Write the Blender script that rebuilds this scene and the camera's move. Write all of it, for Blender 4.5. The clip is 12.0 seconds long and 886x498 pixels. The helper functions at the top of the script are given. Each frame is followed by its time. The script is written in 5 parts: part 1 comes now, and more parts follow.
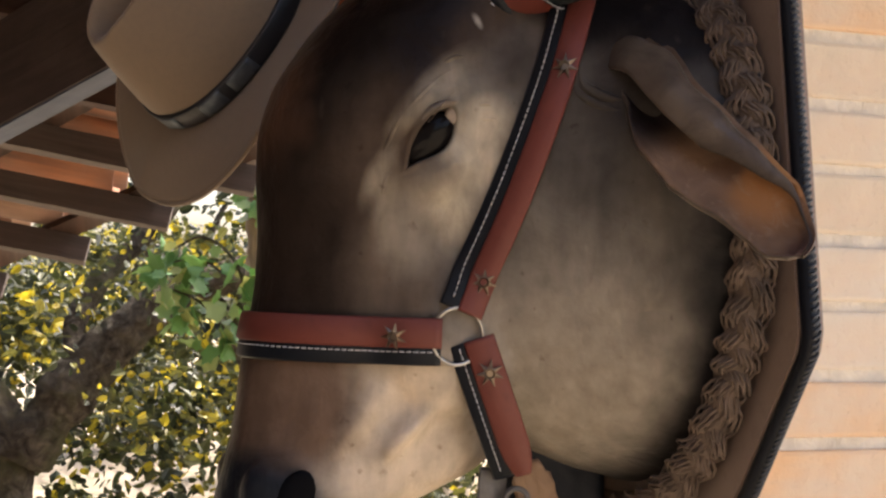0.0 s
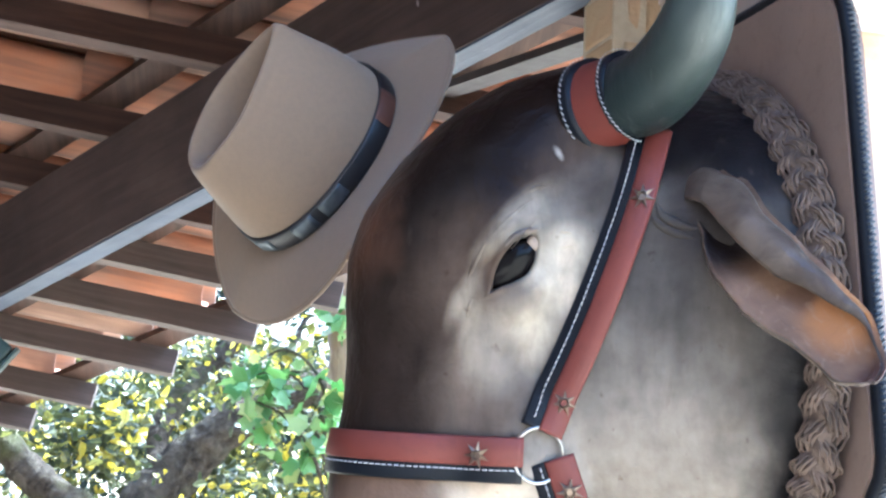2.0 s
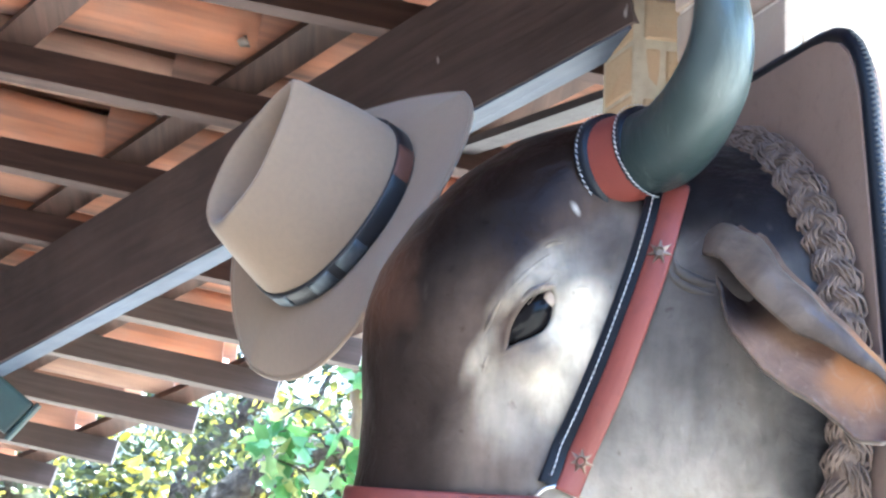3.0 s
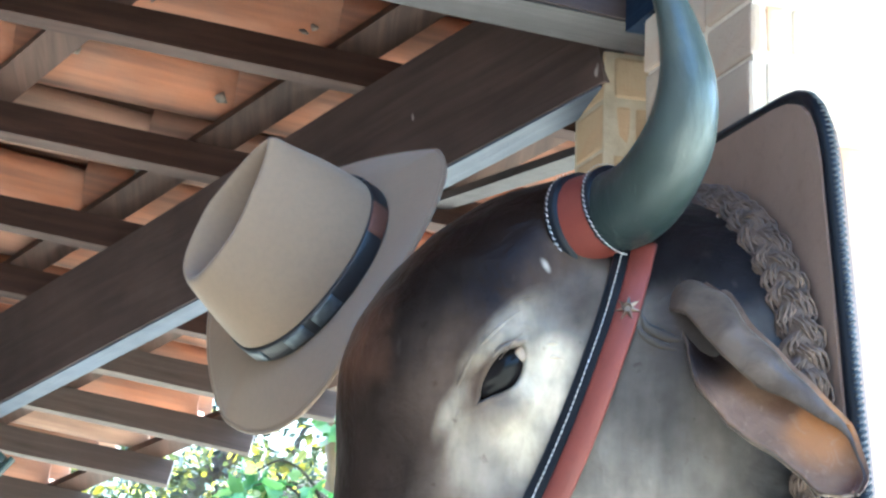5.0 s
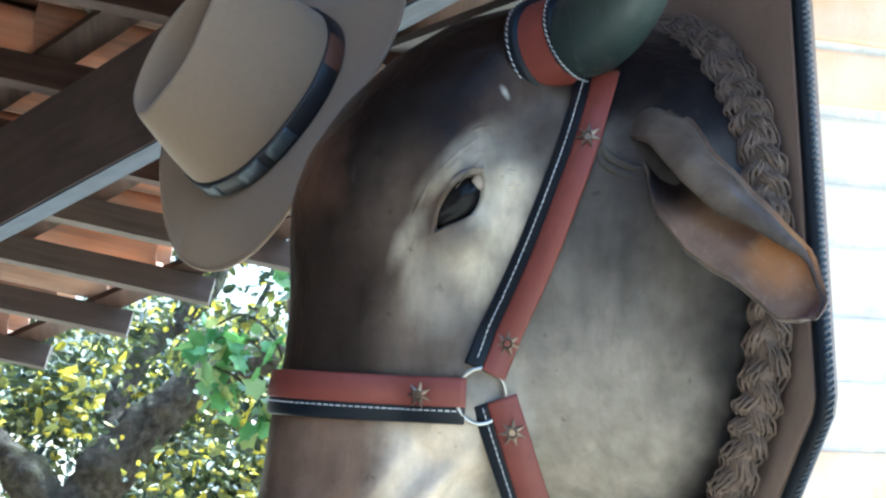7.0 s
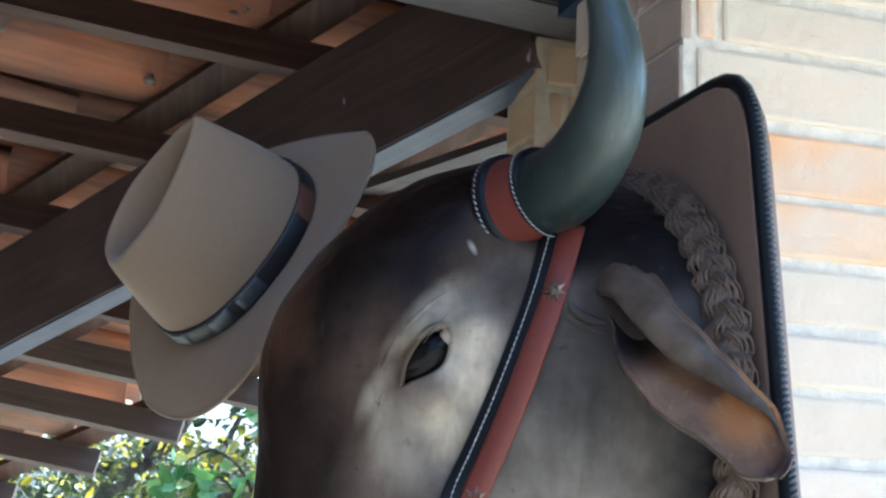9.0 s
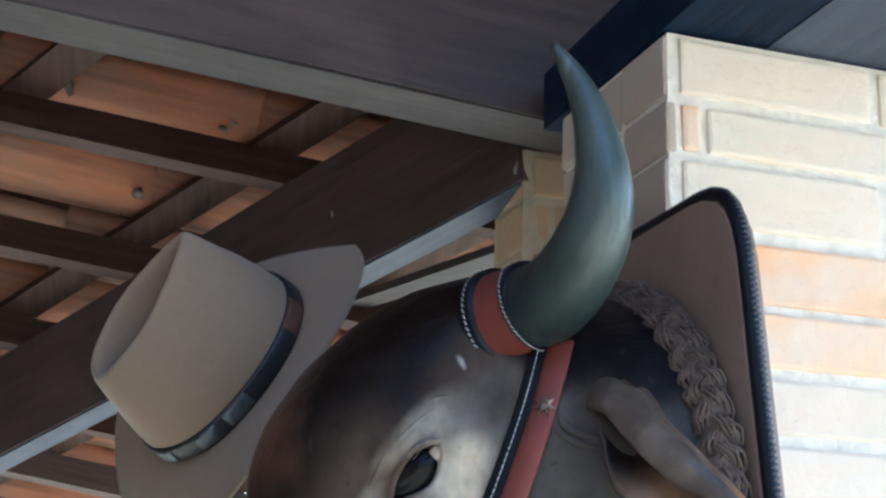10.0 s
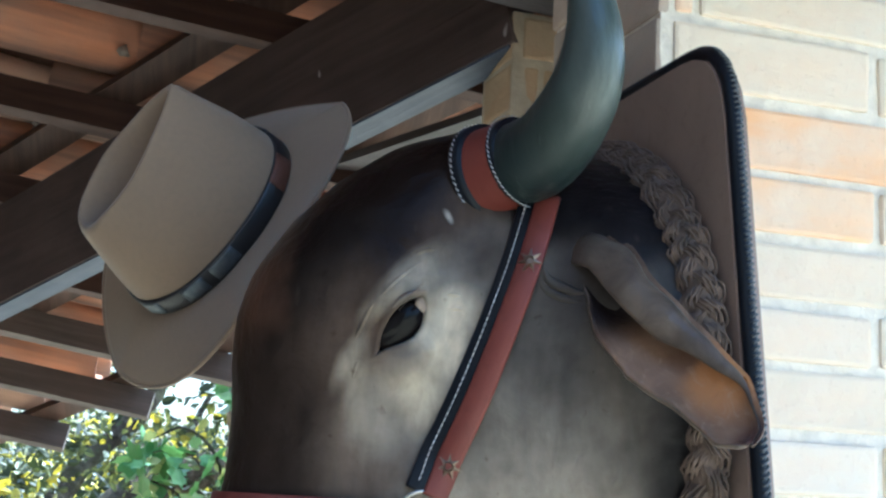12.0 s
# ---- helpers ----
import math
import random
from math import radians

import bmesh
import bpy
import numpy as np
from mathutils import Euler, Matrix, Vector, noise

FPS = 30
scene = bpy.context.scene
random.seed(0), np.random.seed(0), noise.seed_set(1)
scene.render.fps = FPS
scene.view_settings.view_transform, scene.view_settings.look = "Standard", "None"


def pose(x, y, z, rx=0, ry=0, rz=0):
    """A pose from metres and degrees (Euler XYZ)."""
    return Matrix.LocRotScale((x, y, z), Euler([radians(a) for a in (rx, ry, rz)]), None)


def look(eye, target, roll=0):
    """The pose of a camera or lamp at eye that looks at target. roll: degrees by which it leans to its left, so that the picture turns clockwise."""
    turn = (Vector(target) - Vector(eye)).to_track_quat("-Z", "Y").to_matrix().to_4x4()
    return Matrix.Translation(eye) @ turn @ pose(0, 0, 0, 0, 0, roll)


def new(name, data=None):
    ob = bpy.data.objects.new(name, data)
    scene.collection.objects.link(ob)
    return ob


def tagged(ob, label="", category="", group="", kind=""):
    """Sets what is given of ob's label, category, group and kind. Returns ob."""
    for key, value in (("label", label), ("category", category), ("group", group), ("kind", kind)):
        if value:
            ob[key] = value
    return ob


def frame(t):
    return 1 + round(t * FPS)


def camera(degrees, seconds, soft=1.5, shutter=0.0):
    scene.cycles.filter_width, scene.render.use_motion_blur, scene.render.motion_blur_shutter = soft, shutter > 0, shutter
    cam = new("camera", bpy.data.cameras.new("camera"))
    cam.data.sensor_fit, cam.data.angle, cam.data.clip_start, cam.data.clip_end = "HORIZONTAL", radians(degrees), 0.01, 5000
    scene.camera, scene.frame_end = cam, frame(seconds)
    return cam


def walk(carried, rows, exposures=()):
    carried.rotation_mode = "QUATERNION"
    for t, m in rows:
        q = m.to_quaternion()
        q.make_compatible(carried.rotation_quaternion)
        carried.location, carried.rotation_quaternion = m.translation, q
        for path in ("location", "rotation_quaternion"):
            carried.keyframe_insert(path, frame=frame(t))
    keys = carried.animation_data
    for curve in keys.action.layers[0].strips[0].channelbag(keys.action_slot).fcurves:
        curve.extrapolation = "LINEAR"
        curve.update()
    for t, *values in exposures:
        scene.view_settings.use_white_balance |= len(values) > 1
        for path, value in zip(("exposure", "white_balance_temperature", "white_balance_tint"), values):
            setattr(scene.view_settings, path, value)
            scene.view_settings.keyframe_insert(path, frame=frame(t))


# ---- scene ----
cam = camera(36.0, 12.0, 2.5)
PATH = [
    (0, (-0.595, -1.082, 1.537), (0.041, 0.813, 1.611), 1.4),
    (0.5, (-0.597, -1.086, 1.538), (0.039, 0.809, 1.59), 2.3),
    (1, (-0.598, -1.092, 1.539), (0.071, 0.789, 1.653), 2.1),
    (1.5, (-0.599, -1.101, 1.54), (-0.122, 0.832, 1.727), 1.8),
    (2, (-0.613, -1.129, 1.542), (-0.097, 0.789, 1.777), 2.1),
    (2.5, (-0.609, -1.121, 1.538), (-0.154, 0.804, 1.836), 2.8),
    (3, (-0.604, -1.124, 1.541), (-0.129, 0.793, 1.859), 2.4),
    (3.2, (-0.6, -1.123, 1.544), (-0.147, 0.788, 1.92), 2.3),
    (4.8, (-0.607, -1.143, 1.544), (-0.139, 0.754, 1.971), 2.6),
    (5, (-0.607, -1.148, 1.541), (-0.105, 0.748, 1.935), 2.3),
    (5.5, (-0.598, -1.136, 1.535), (-0.051, 0.76, 1.858), 2.0),
    (6, (-0.594, -1.126, 1.521), (-0.037, 0.778, 1.774), 2.0),
    (6.5, (-0.592, -1.122, 1.515), (-0.035, 0.788, 1.719), 2.2),
    (6.7, (-0.592, -1.12, 1.515), (-0.026, 0.788, 1.713), 2.3),
    (8.3, (-0.591, -1.124, 1.52), (-0.021, 0.778, 1.763), 2.5),
    (8.5, (-0.592, -1.127, 1.531), (-0.032, 0.768, 1.841), 3.1),
    (9, (-0.592, -1.133, 1.535), (-0.001, 0.738, 1.922), 2.3),
    (9.5, (-0.591, -1.13, 1.538), (0.018, 0.722, 1.984), 2.0),
    (10, (-0.592, -1.131, 1.541), (-0.001, 0.701, 2.083), 1.8),
    (10.5, (-0.597, -1.132, 1.536), (-0.018, 0.682, 2.147), 2.8),
    (11, (-0.597, -1.133, 1.536), (0.004, 0.695, 2.083), 2.5),
    (11.5, (-0.596, -1.127, 1.532), (0.026, 0.711, 2.017), 2.5),
    (12, (-0.595, -1.13, 1.523), (0.039, 0.732, 1.887), 2.7),
]
# seconds, stops, kelvin, tint: the clip starts dark and warm and then settles
LIGHTNESS = [(0.0, 1.74, 6600, 14), (0.5, 2.30, 5400, 8), (1.0, 2.22, 4900, 3), (1.5, 2.82, 4700, 4), (2.0, 3.44, 4600, 3), (2.5, 3.74, 4500, 2), (3.0, 3.93, 4500, 2), (5.0, 3.72, 4480, -6), (5.5, 3.22, 4480, -11), (6.5, 2.88, 4460, -10), (8.5, 2.52, 4560, -1), (9.5, 2.45, 4560, -2), (10.5, 2.64, 4520, -2), (12.0, 2.44, 4580, -6)]
walk(cam, [(t, look(eye, target, roll)) for t, eye, target, roll in PATH], LIGHTNESS)

# ---------------------------------------------------------------- light
def world_light():
    w = bpy.data.worlds.new("sky")
    w.use_nodes = True
    nt = w.node_tree
    bg = nt.nodes["Background"]
    sky = nt.nodes.new("ShaderNodeTexSky")
    sky.sky_type = "NISHITA"
    sky.sun_disc = False
    sky.sun_elevation = radians(52)
    sky.sun_rotation = radians(SUN_ROT)
    sky.air_density = 1.0
    sky.dust_density = 5.0
    nt.links.new(sky.outputs[0], bg.inputs[0])
    bg.inputs[1].default_value = SKY
    scene.world = w
    s = bpy.data.lights.new("sun", "SUN")
    s.energy, s.angle, s.color = SUN, radians(0.6), (1.0, 0.94, 0.85)
    ob = new("sun", s)
    el, ro = radians(52), radians(SUN_ROT)
    d = Vector((math.sin(ro) * math.cos(el), math.cos(ro) * math.cos(el), math.sin(el)))
    ob.matrix_world = look(d * 30, (0, 0, 0))


SUN_ROT, SKY, SUN = 60, 0.15, 4.0
world_light()


# ---------------------------------------------------------------- materials
class Mat:
    """A small builder of node materials."""

    def __init__(self, name, rough=0.6, metal=0.0, spec=0.5):
        self.m = bpy.data.materials.new(name)
        self.m.use_nodes = True
        self.nt = self.m.node_tree
        self.b = self.nt.nodes["Principled BSDF"]
        self.b.inputs["Roughness"].default_value = rough
        self.b.inputs["Metallic"].default_value = metal
        self.b.inputs["Specular IOR Level"].default_value = spec
        self.co = self.nt.nodes.new("ShaderNodeTexCoord").outputs["Object"]

    def node(self, kind, **kw):
        n = self.nt.nodes.new(kind)
        for k, v in kw.items():
            n.inputs[k.replace("_", " ")].default_value = v
        return n

    def link(self, a, b):
        self.nt.links.new(a, b)

    def scaled(self, s):
        n = self.node("ShaderNodeMapping")
        n.inputs["Scale"].default_value = s
        self.link(self.co, n.inputs["Vector"])
        return n.outputs[0]

    def noise(self, scale, detail=5, rough=0.55, stretch=None, dist=0.0):
        n = self.node("ShaderNodeTexNoise", Scale=scale, Detail=detail, Roughness=rough, Distortion=dist)
        self.link(self.scaled(stretch) if stretch else self.co, n.inputs["Vector"])
        return n.outputs["Fac"]

    def ramp(self, fac, stops):
        n = self.nt.nodes.new("ShaderNodeValToRGB")
        el = n.color_ramp.elements
        while len(el) < len(stops):
            el.new(0.5)
        for e, (p, c) in zip(el, stops):
            e.position = p
            e.color = (*c, 1) if len(c) == 3 else c
        self.link(fac, n.inputs[0])
        return n.outputs[0]

    def mix(self, fac, a, b, mode="MIX"):
        n = self.nt.nodes.new("ShaderNodeMix")
        n.data_type, n.blend_type = "RGBA", mode
        for i, v in ((0, fac), (6, a), (7, b)):
            if isinstance(v, (int, float)):
                n.inputs[i].default_value = v
            elif isinstance(v, tuple):
                n.inputs[i].default_value = (*v, 1)
            else:
                self.link(v, n.inputs[i])
        return n.outputs[2]

    def math(self, op, a, b=0.0):
        n = self.nt.nodes.new("ShaderNodeMath")
        n.operation = op
        for i, v in ((0, a), (1, b)):
            if isinstance(v, (int, float)):
                n.inputs[i].default_value = v
            else:
                self.link(v, n.inputs[i])
        return n.outputs[0]

    def spot(self, c, r, inner=0.0, squash=(1, 1, 1), wob=0.03, turn=0.0):
        """1 inside a soft blob of radius r round c, 0 outside, with an uneven edge; turn leans it sideways."""
        nz = self.node("ShaderNodeTexNoise", Scale=22.0, Detail=4.0)
        self.link(self.co, nz.inputs["Vector"])
        off = self.nt.nodes.new("ShaderNodeVectorMath")
        off.operation = "MULTIPLY_ADD"
        self.link(nz.outputs["Color"], off.inputs[0])
        off.inputs[1].default_value = (wob,) * 3
        self.link(self.co, off.inputs[2])
        sub = self.nt.nodes.new("ShaderNodeVectorMath")
        sub.operation = "SUBTRACT"
        self.link(off.outputs[0], sub.inputs[0])
        sub.inputs[1].default_value = tuple(v + wob / 2 for v in c)
        mul = self.nt.nodes.new("ShaderNodeVectorMath")
        mul.operation = "MULTIPLY"
        lean = self.nt.nodes.new("ShaderNodeVectorRotate")
        lean.rotation_type = "Y_AXIS"
        lean.inputs["Angle"].default_value = radians(turn)
        self.link(sub.outputs[0], lean.inputs["Vector"])
        self.link(lean.outputs[0], mul.inputs[0])
        mul.inputs[1].default_value = squash
        ln = self.nt.nodes.new("ShaderNodeVectorMath")
        ln.operation = "LENGTH"
        self.link(mul.outputs[0], ln.inputs[0])
        mr = self.nt.nodes.new("ShaderNodeMapRange")
        mr.interpolation_type = "SMOOTHSTEP"
        self.link(ln.outputs["Value"], mr.inputs["Value"])
        mr.inputs["From Min"].default_value, mr.inputs["From Max"].default_value = inner, r
        mr.inputs["To Min"].default_value, mr.inputs["To Max"].default_value = 1, 0
        return mr.outputs[0]

    def color(self, c):
        if isinstance(c, tuple):
            self.b.inputs["Base Color"].default_value = (*c, 1)
        else:
            self.link(c, self.b.inputs["Base Color"])
        return self

    def rough(self, fac, lo, hi):
        n = self.nt.nodes.new("ShaderNodeMapRange")
        self.link(fac, n.inputs["Value"])
        n.inputs["To Min"].default_value, n.inputs["To Max"].default_value = lo, hi
        self.link(n.outputs[0], self.b.inputs["Roughness"])
        return self

    def bump(self, height, dist=0.002, strength=1.0):
        n = self.nt.nodes.new("ShaderNodeBump")
        n.inputs["Distance"].default_value, n.inputs["Strength"].default_value = dist, strength
        self.link(height, n.inputs["Height"])
        if self.b.inputs["Normal"].is_linked:
            self.link(self.b.inputs["Normal"].links[0].from_socket, n.inputs["Normal"])
        self.link(n.outputs[0], self.b.inputs["Normal"])
        return self

    def random(self):
        return self.nt.nodes.new("ShaderNodeObjectInfo").outputs["Random"]

    def island(self):
        return self.nt.nodes.new("ShaderNodeNewGeometry").outputs["Random Per Island"]


def mat_hide():
    k = Mat("painted_hide", 0.42, spec=0.08)
    flat = (1.0, 0.22, 1.0)
    c = k.mix(k.noise(9, 6), (0.155, 0.138, 0.118), (0.205, 0.185, 0.160))
    # brown face
    c = k.mix(k.spot((-0.398, 0.0, 1.64), 0.180, 0.090, (1.0, 0.22, 0.48)), c, (0.036, 0.024, 0.017))
    c = k.mix(k.spot((-0.240, 0.0, 1.800), 0.105, 0.045, flat), c, (0.052, 0.037, 0.027))
    c = k.mix(k.spot((-0.268, 0.0, 1.750), 0.062, 0.020, flat), c, (0.042, 0.029, 0.021))
    c = k.mix(k.spot((-0.378, 0.02, 1.70), 0.050, 0.015, (1.0, 0.25, 0.4)), c, (0.085, 0.044, 0.027))
    # black blaze down the forehead
    for p, r in (((-0.224, 0.0, 1.855), 0.064), ((-0.257, 0.0, 1.805), 0.058), ((-0.284, 0.0, 1.765), 0.056), ((-0.306, 0.0, 1.720), 0.053), ((-0.313, 0.0, 1.678), 0.048), ((-0.326, 0.0, 1.632), 0.046), ((-0.298, 0.0, 1.742), 0.044), ((-0.312, 0.0, 1.700), 0.042)):
        c = k.mix(k.spot(p, r, 0.026, flat, 0.02), c, (0.010, 0.0068, 0.0055))
    c = k.mix(k.spot((-0.348, 0.0, 1.580), 0.088, 0.036, (1.0, 0.22, 0.7)), c, (0.026, 0.018, 0.014))
    c = k.mix(k.spot((-0.275, 0.0, 1.560), 0.06, 0.015, (1.0, 0.22, 0.7)), c, (0.115, 0.088, 0.068))
    c = k.mix(k.spot((-0.193, 0.0, 1.733), 0.038, 0.008, flat, 0.02), c, (0.060, 0.050, 0.043))
    c = k.mix(k.spot((-0.292, 0.0, 1.655), 0.062, 0.016, (1.0, 0.22, 0.65), 0.025), c, (0.066, 0.047, 0.035))
    # pale ring round the eye; streaks on the brow also carry its glossy highlight
    pale = None
    ring = [((-0.212, 0.0, 1.676), 0.038, 0.010, 1.0), ((-0.220, 0.0, 1.648), 0.044, 0.010, 1.0), ((-0.236, 0.0, 1.610), 0.050, 0.004, 0.9), ((-0.268, 0.0, 1.590), 0.050, 0.0, 0.35)]
    for p, r, a, g in ring:
        v = k.math("MULTIPLY", k.spot(p, r, a, flat, 0.012), g)
        pale = v if pale is None else k.math("MAXIMUM", pale, v)
    for p, r, long, turn, g in (((-0.264, 0.0, 1.702), 0.019, 0.34, -42, 0.9), ((-0.247, 0.0, 1.714), 0.026, 0.45, -42, 0.50), ((-0.274, 0.0, 1.688), 0.015, 0.32, -36, 0.80), ((-0.296, 0.0, 1.640), 0.014, 0.32, -23, 0.75), ((-0.288, 0.0, 1.622), 0.016, 0.40, -15, 0.5), ((-0.280, 0.0, 1.610), 0.014, 0.30, -12, 0.30)):
        v = k.math("MULTIPLY", k.spot(p, r, 0.0, (1.0, 0.22, long), 0.010, turn), g)
        pale = k.math("SUBTRACT", k.math("ADD", pale, v), k.math("MULTIPLY", pale, v))
    hair = k.ramp(k.noise(75, 5, stretch=(1.0, 1.0, 0.35), dist=1.2), [(0.32, (0.74, 0.74, 0.74)), (0.60, (1, 1, 1))])
    crisp = k.ramp(pale, [(0.03, (0, 0, 0)), (0.96, (1, 1, 1))])
    c = k.mix(k.mix(1.0, crisp, hair, "MULTIPLY"), c, (0.56, 0.485, 0.365))
    c = k.mix(k.spot((-0.252, 0.0, 1.638), 0.026, 0.004, (0.8, 0.22, 1.3), 0.012), c, (0.19, 0.155, 0.122))
    c = k.mix(k.spot((-0.265, 0.0, 1.590), 0.045, 0.005, (1.2, 0.22, 0.8), 0.03), c, (0.24, 0.205, 0.165))
    c = k.mix(k.spot((-0.221, 0.0, 1.764), 0.0105, 0.004, (1.7, 0.2, 0.75), 0.014, 18), c, (0.85, 0.80, 0.72))
    # pale muzzle below the nose strap
    c = k.mix(k.spot((-0.235, 0.0, 1.420), 0.095, 0.055, (0.72, 0.22, 1.0)), c, (0.58, 0.485, 0.37))
    c = k.mix(k.spot((-0.350, 0.0, 1.445), 0.06, 0.02, (0.8, 0.22, 0.8)), c, (0.15, 0.098, 0.068))
    # dark neck behind the horn
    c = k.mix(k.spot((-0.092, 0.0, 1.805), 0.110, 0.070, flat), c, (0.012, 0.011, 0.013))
    # shade by the rope and below the ear root, painted as darker hide
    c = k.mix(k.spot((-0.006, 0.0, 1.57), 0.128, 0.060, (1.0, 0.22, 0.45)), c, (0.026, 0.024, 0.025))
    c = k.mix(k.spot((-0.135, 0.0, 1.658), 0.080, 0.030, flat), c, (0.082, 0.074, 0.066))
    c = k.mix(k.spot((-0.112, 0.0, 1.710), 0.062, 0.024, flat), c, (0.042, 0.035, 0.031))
    c = k.mix(k.spot((-0.150, 0.0, 1.475), 0.090, 0.04, (0.8, 0.22, 0.75)), c, (0.32, 0.282, 0.235))
    # black nose
    c = k.mix(k.spot((-0.385, 0.03, 1.338), 0.078, 0.052, (1, 0.5, 1), 0.012), c, (0.016, 0.019, 0.025))
    streak = k.ramp(k.noise(40, 5, stretch=(1.0, 1.0, 0.12)), [(0.35, (0, 0, 0)), (0.7, (1, 1, 1))])
    sh = k.mix(1.0, c, k.mix(streak, (0.82, 0.82, 0.82), (1.14, 1.12, 1.10)), "MULTIPLY")
    blotch = k.ramp(k.noise(55, 4), [(0.3, (0.84, 0.83, 0.82)), (0.62, (1.06, 1.06, 1.06))])
    speck = k.ramp(k.noise(95, 3, 0.4), [(0.69, (1, 1, 1)), (0.78, (0.66, 0.6, 0.56))])
    scuff = k.ramp(k.noise(70, 5, stretch=(1.0, 1.0, 0.3)), [(0.64, (0, 0, 0)), (0.80, (0.13, 0.13, 0.13))])
    full = k.mix(1.0, k.mix(1.0, sh, blotch, "MULTIPLY"), speck, "MULTIPLY")
    k.color(k.mix(scuff, full, k.mix(0.5, full, (0.34, 0.28, 0.22))))
    k.rough(k.noise(14, 5), 0.22, 0.40)
    k.bump(k.noise(15, 4, dist=0.6), 0.010, 0.45).bump(k.noise(38, 6, dist=0.8), 0.0035, 0.5).bump(k.noise(160, 4, stretch=(1, 1, 0.25)), 0.0009, 0.5)
    return k.m


def mat_ear():
    k = Mat("ear_hide", 0.34, spec=0.42)
    c = k.mix(k.noise(11, 5, stretch=(1.6, 0.5, 1.2)), (0.090, 0.066, 0.048), (0.205, 0.160, 0.122))
    c = k.mix(k.spot((-0.060, -0.285, 1.575), 0.034, 0.008), c, (0.07, 0.042, 0.035))
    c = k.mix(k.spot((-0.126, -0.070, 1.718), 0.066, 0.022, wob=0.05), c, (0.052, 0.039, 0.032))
    c = k.mix(k.spot((-0.128, -0.075, 1.742), 0.022, 0.004, wob=0.03), c, (0.30, 0.26, 0.23))
    dark = k.ramp(k.noise(26, 5, stretch=(1.6, 0.5, 1.2), dist=1.0), [(0.40, (0, 0, 0)), (0.64, (0.8, 0.8, 0.8))])
    k.color(k.mix(dark, c, (0.062, 0.046, 0.036)))
    k.bump(k.noise(22, 5, dist=0.6), 0.005, 0.5).bump(k.noise(110, 4, stretch=(1.6, 0.4, 1.2)), 0.0012, 0.6)
    return k.m


def mat_ear_inner():
    k = Mat("ear_inside", 0.48, spec=0.3)
    c = k.mix(k.noise(24, 6, stretch=(1.6, 0.5, 1.2), dist=1.4), (0.125, 0.072, 0.045), (0.300, 0.190, 0.120))
    c = k.mix(k.spot((-0.066, -0.238, 1.620), 0.043, 0.016, (1.3, 0.75, 1.0), 0.030), c, (0.42, 0.195, 0.072))
    c = k.mix(k.spot((-0.082, -0.205, 1.640), 0.022, 0.004, (1.2, 0.8, 1.0), 0.030), c, (0.135, 0.075, 0.046))
    c = k.mix(k.spot((-0.066, -0.280, 1.578), 0.026, 0.008, wob=0.012), c, (0.085, 0.045, 0.036))
    vein = k.ramp(k.noise(46, 5, stretch=(2.0, 0.5, 1.4), dist=1.5), [(0.55, (0, 0, 0)), (0.72, (0.35, 0.35, 0.35))])
    c = k.mix(vein, c, (0.42, 0.31, 0.22))
    # shadow of the ear's hollow, painted near black at the root
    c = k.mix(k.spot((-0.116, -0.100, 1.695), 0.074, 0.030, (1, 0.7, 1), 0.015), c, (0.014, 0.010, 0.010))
    k.color(c).bump(k.noise(40, 5, stretch=(1.6, 0.5, 1.2), dist=1.0), 0.004, 0.7)
    return k.m


def mat_horn():
    k = Mat("horn", 0.34)
    n = k.noise(7, 7, 0.62, stretch=(1.5, 1.5, 0.6), dist=1.0)
    c = k.ramp(n, [(0.3, (0.024, 0.033, 0.031)), (0.55, (0.052, 0.066, 0.060)), (0.75, (0.12, 0.14, 0.122))])
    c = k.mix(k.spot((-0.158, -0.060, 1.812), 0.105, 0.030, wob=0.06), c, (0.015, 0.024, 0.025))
    scar = k.ramp(k.noise(30, 6, stretch=(1.5, 1.5, 0.35), dist=1.2), [(0.60, (0, 0, 0)), (0.74, (0.4, 0.4, 0.4))])
    k.color(k.mix(scar, c, (0.19, 0.20, 0.17)))
    k.rough(k.noise(30, 4), 0.26, 0.45)
    k.bump(k.noise(18, 6, stretch=(1, 1, 0.35), dist=0.5), 0.006, 0.6).bump(k.noise(60, 5, stretch=(1, 1, 0.3)), 0.0018, 0.6)
    return k.m


def mat_plain(name, col, rough=0.5, metal=0.0, vary=0.15, scale=30, bump=0.0006, bscale=180):
    k = Mat(name, rough, metal)
    lo, hi = tuple(v * (1 - vary) for v in col), tuple(min(1, v * (1 + vary)) for v in col)
    k.color(k.mix(k.ramp(k.noise(scale, 5), [(0.3, (0, 0, 0)), (0.7, (1, 1, 1))]), lo, hi))
    if bump:
        k.bump(k.noise(bscale, 4), bump, 0.6)
    return k.m


def mat_leather(name, col, rough=0.45):
    k = Mat(name, rough)
    c = k.mix(k.noise(14, 6), tuple(v * 0.72 for v in col), tuple(min(1, v * 1.2) for v in col))
    k.color(k.mix(k.ramp(k.noise(90, 4), [(0.55, (0, 0, 0)), (0.8, (0.35, 0.35, 0.35))]), c, tuple(v * 0.45 for v in col)))
    k.rough(k.noise(25, 4), rough - 0.08, rough + 0.12)
    k.bump(k.noise(300, 3), 0.0005, 0.5)
    return k.m


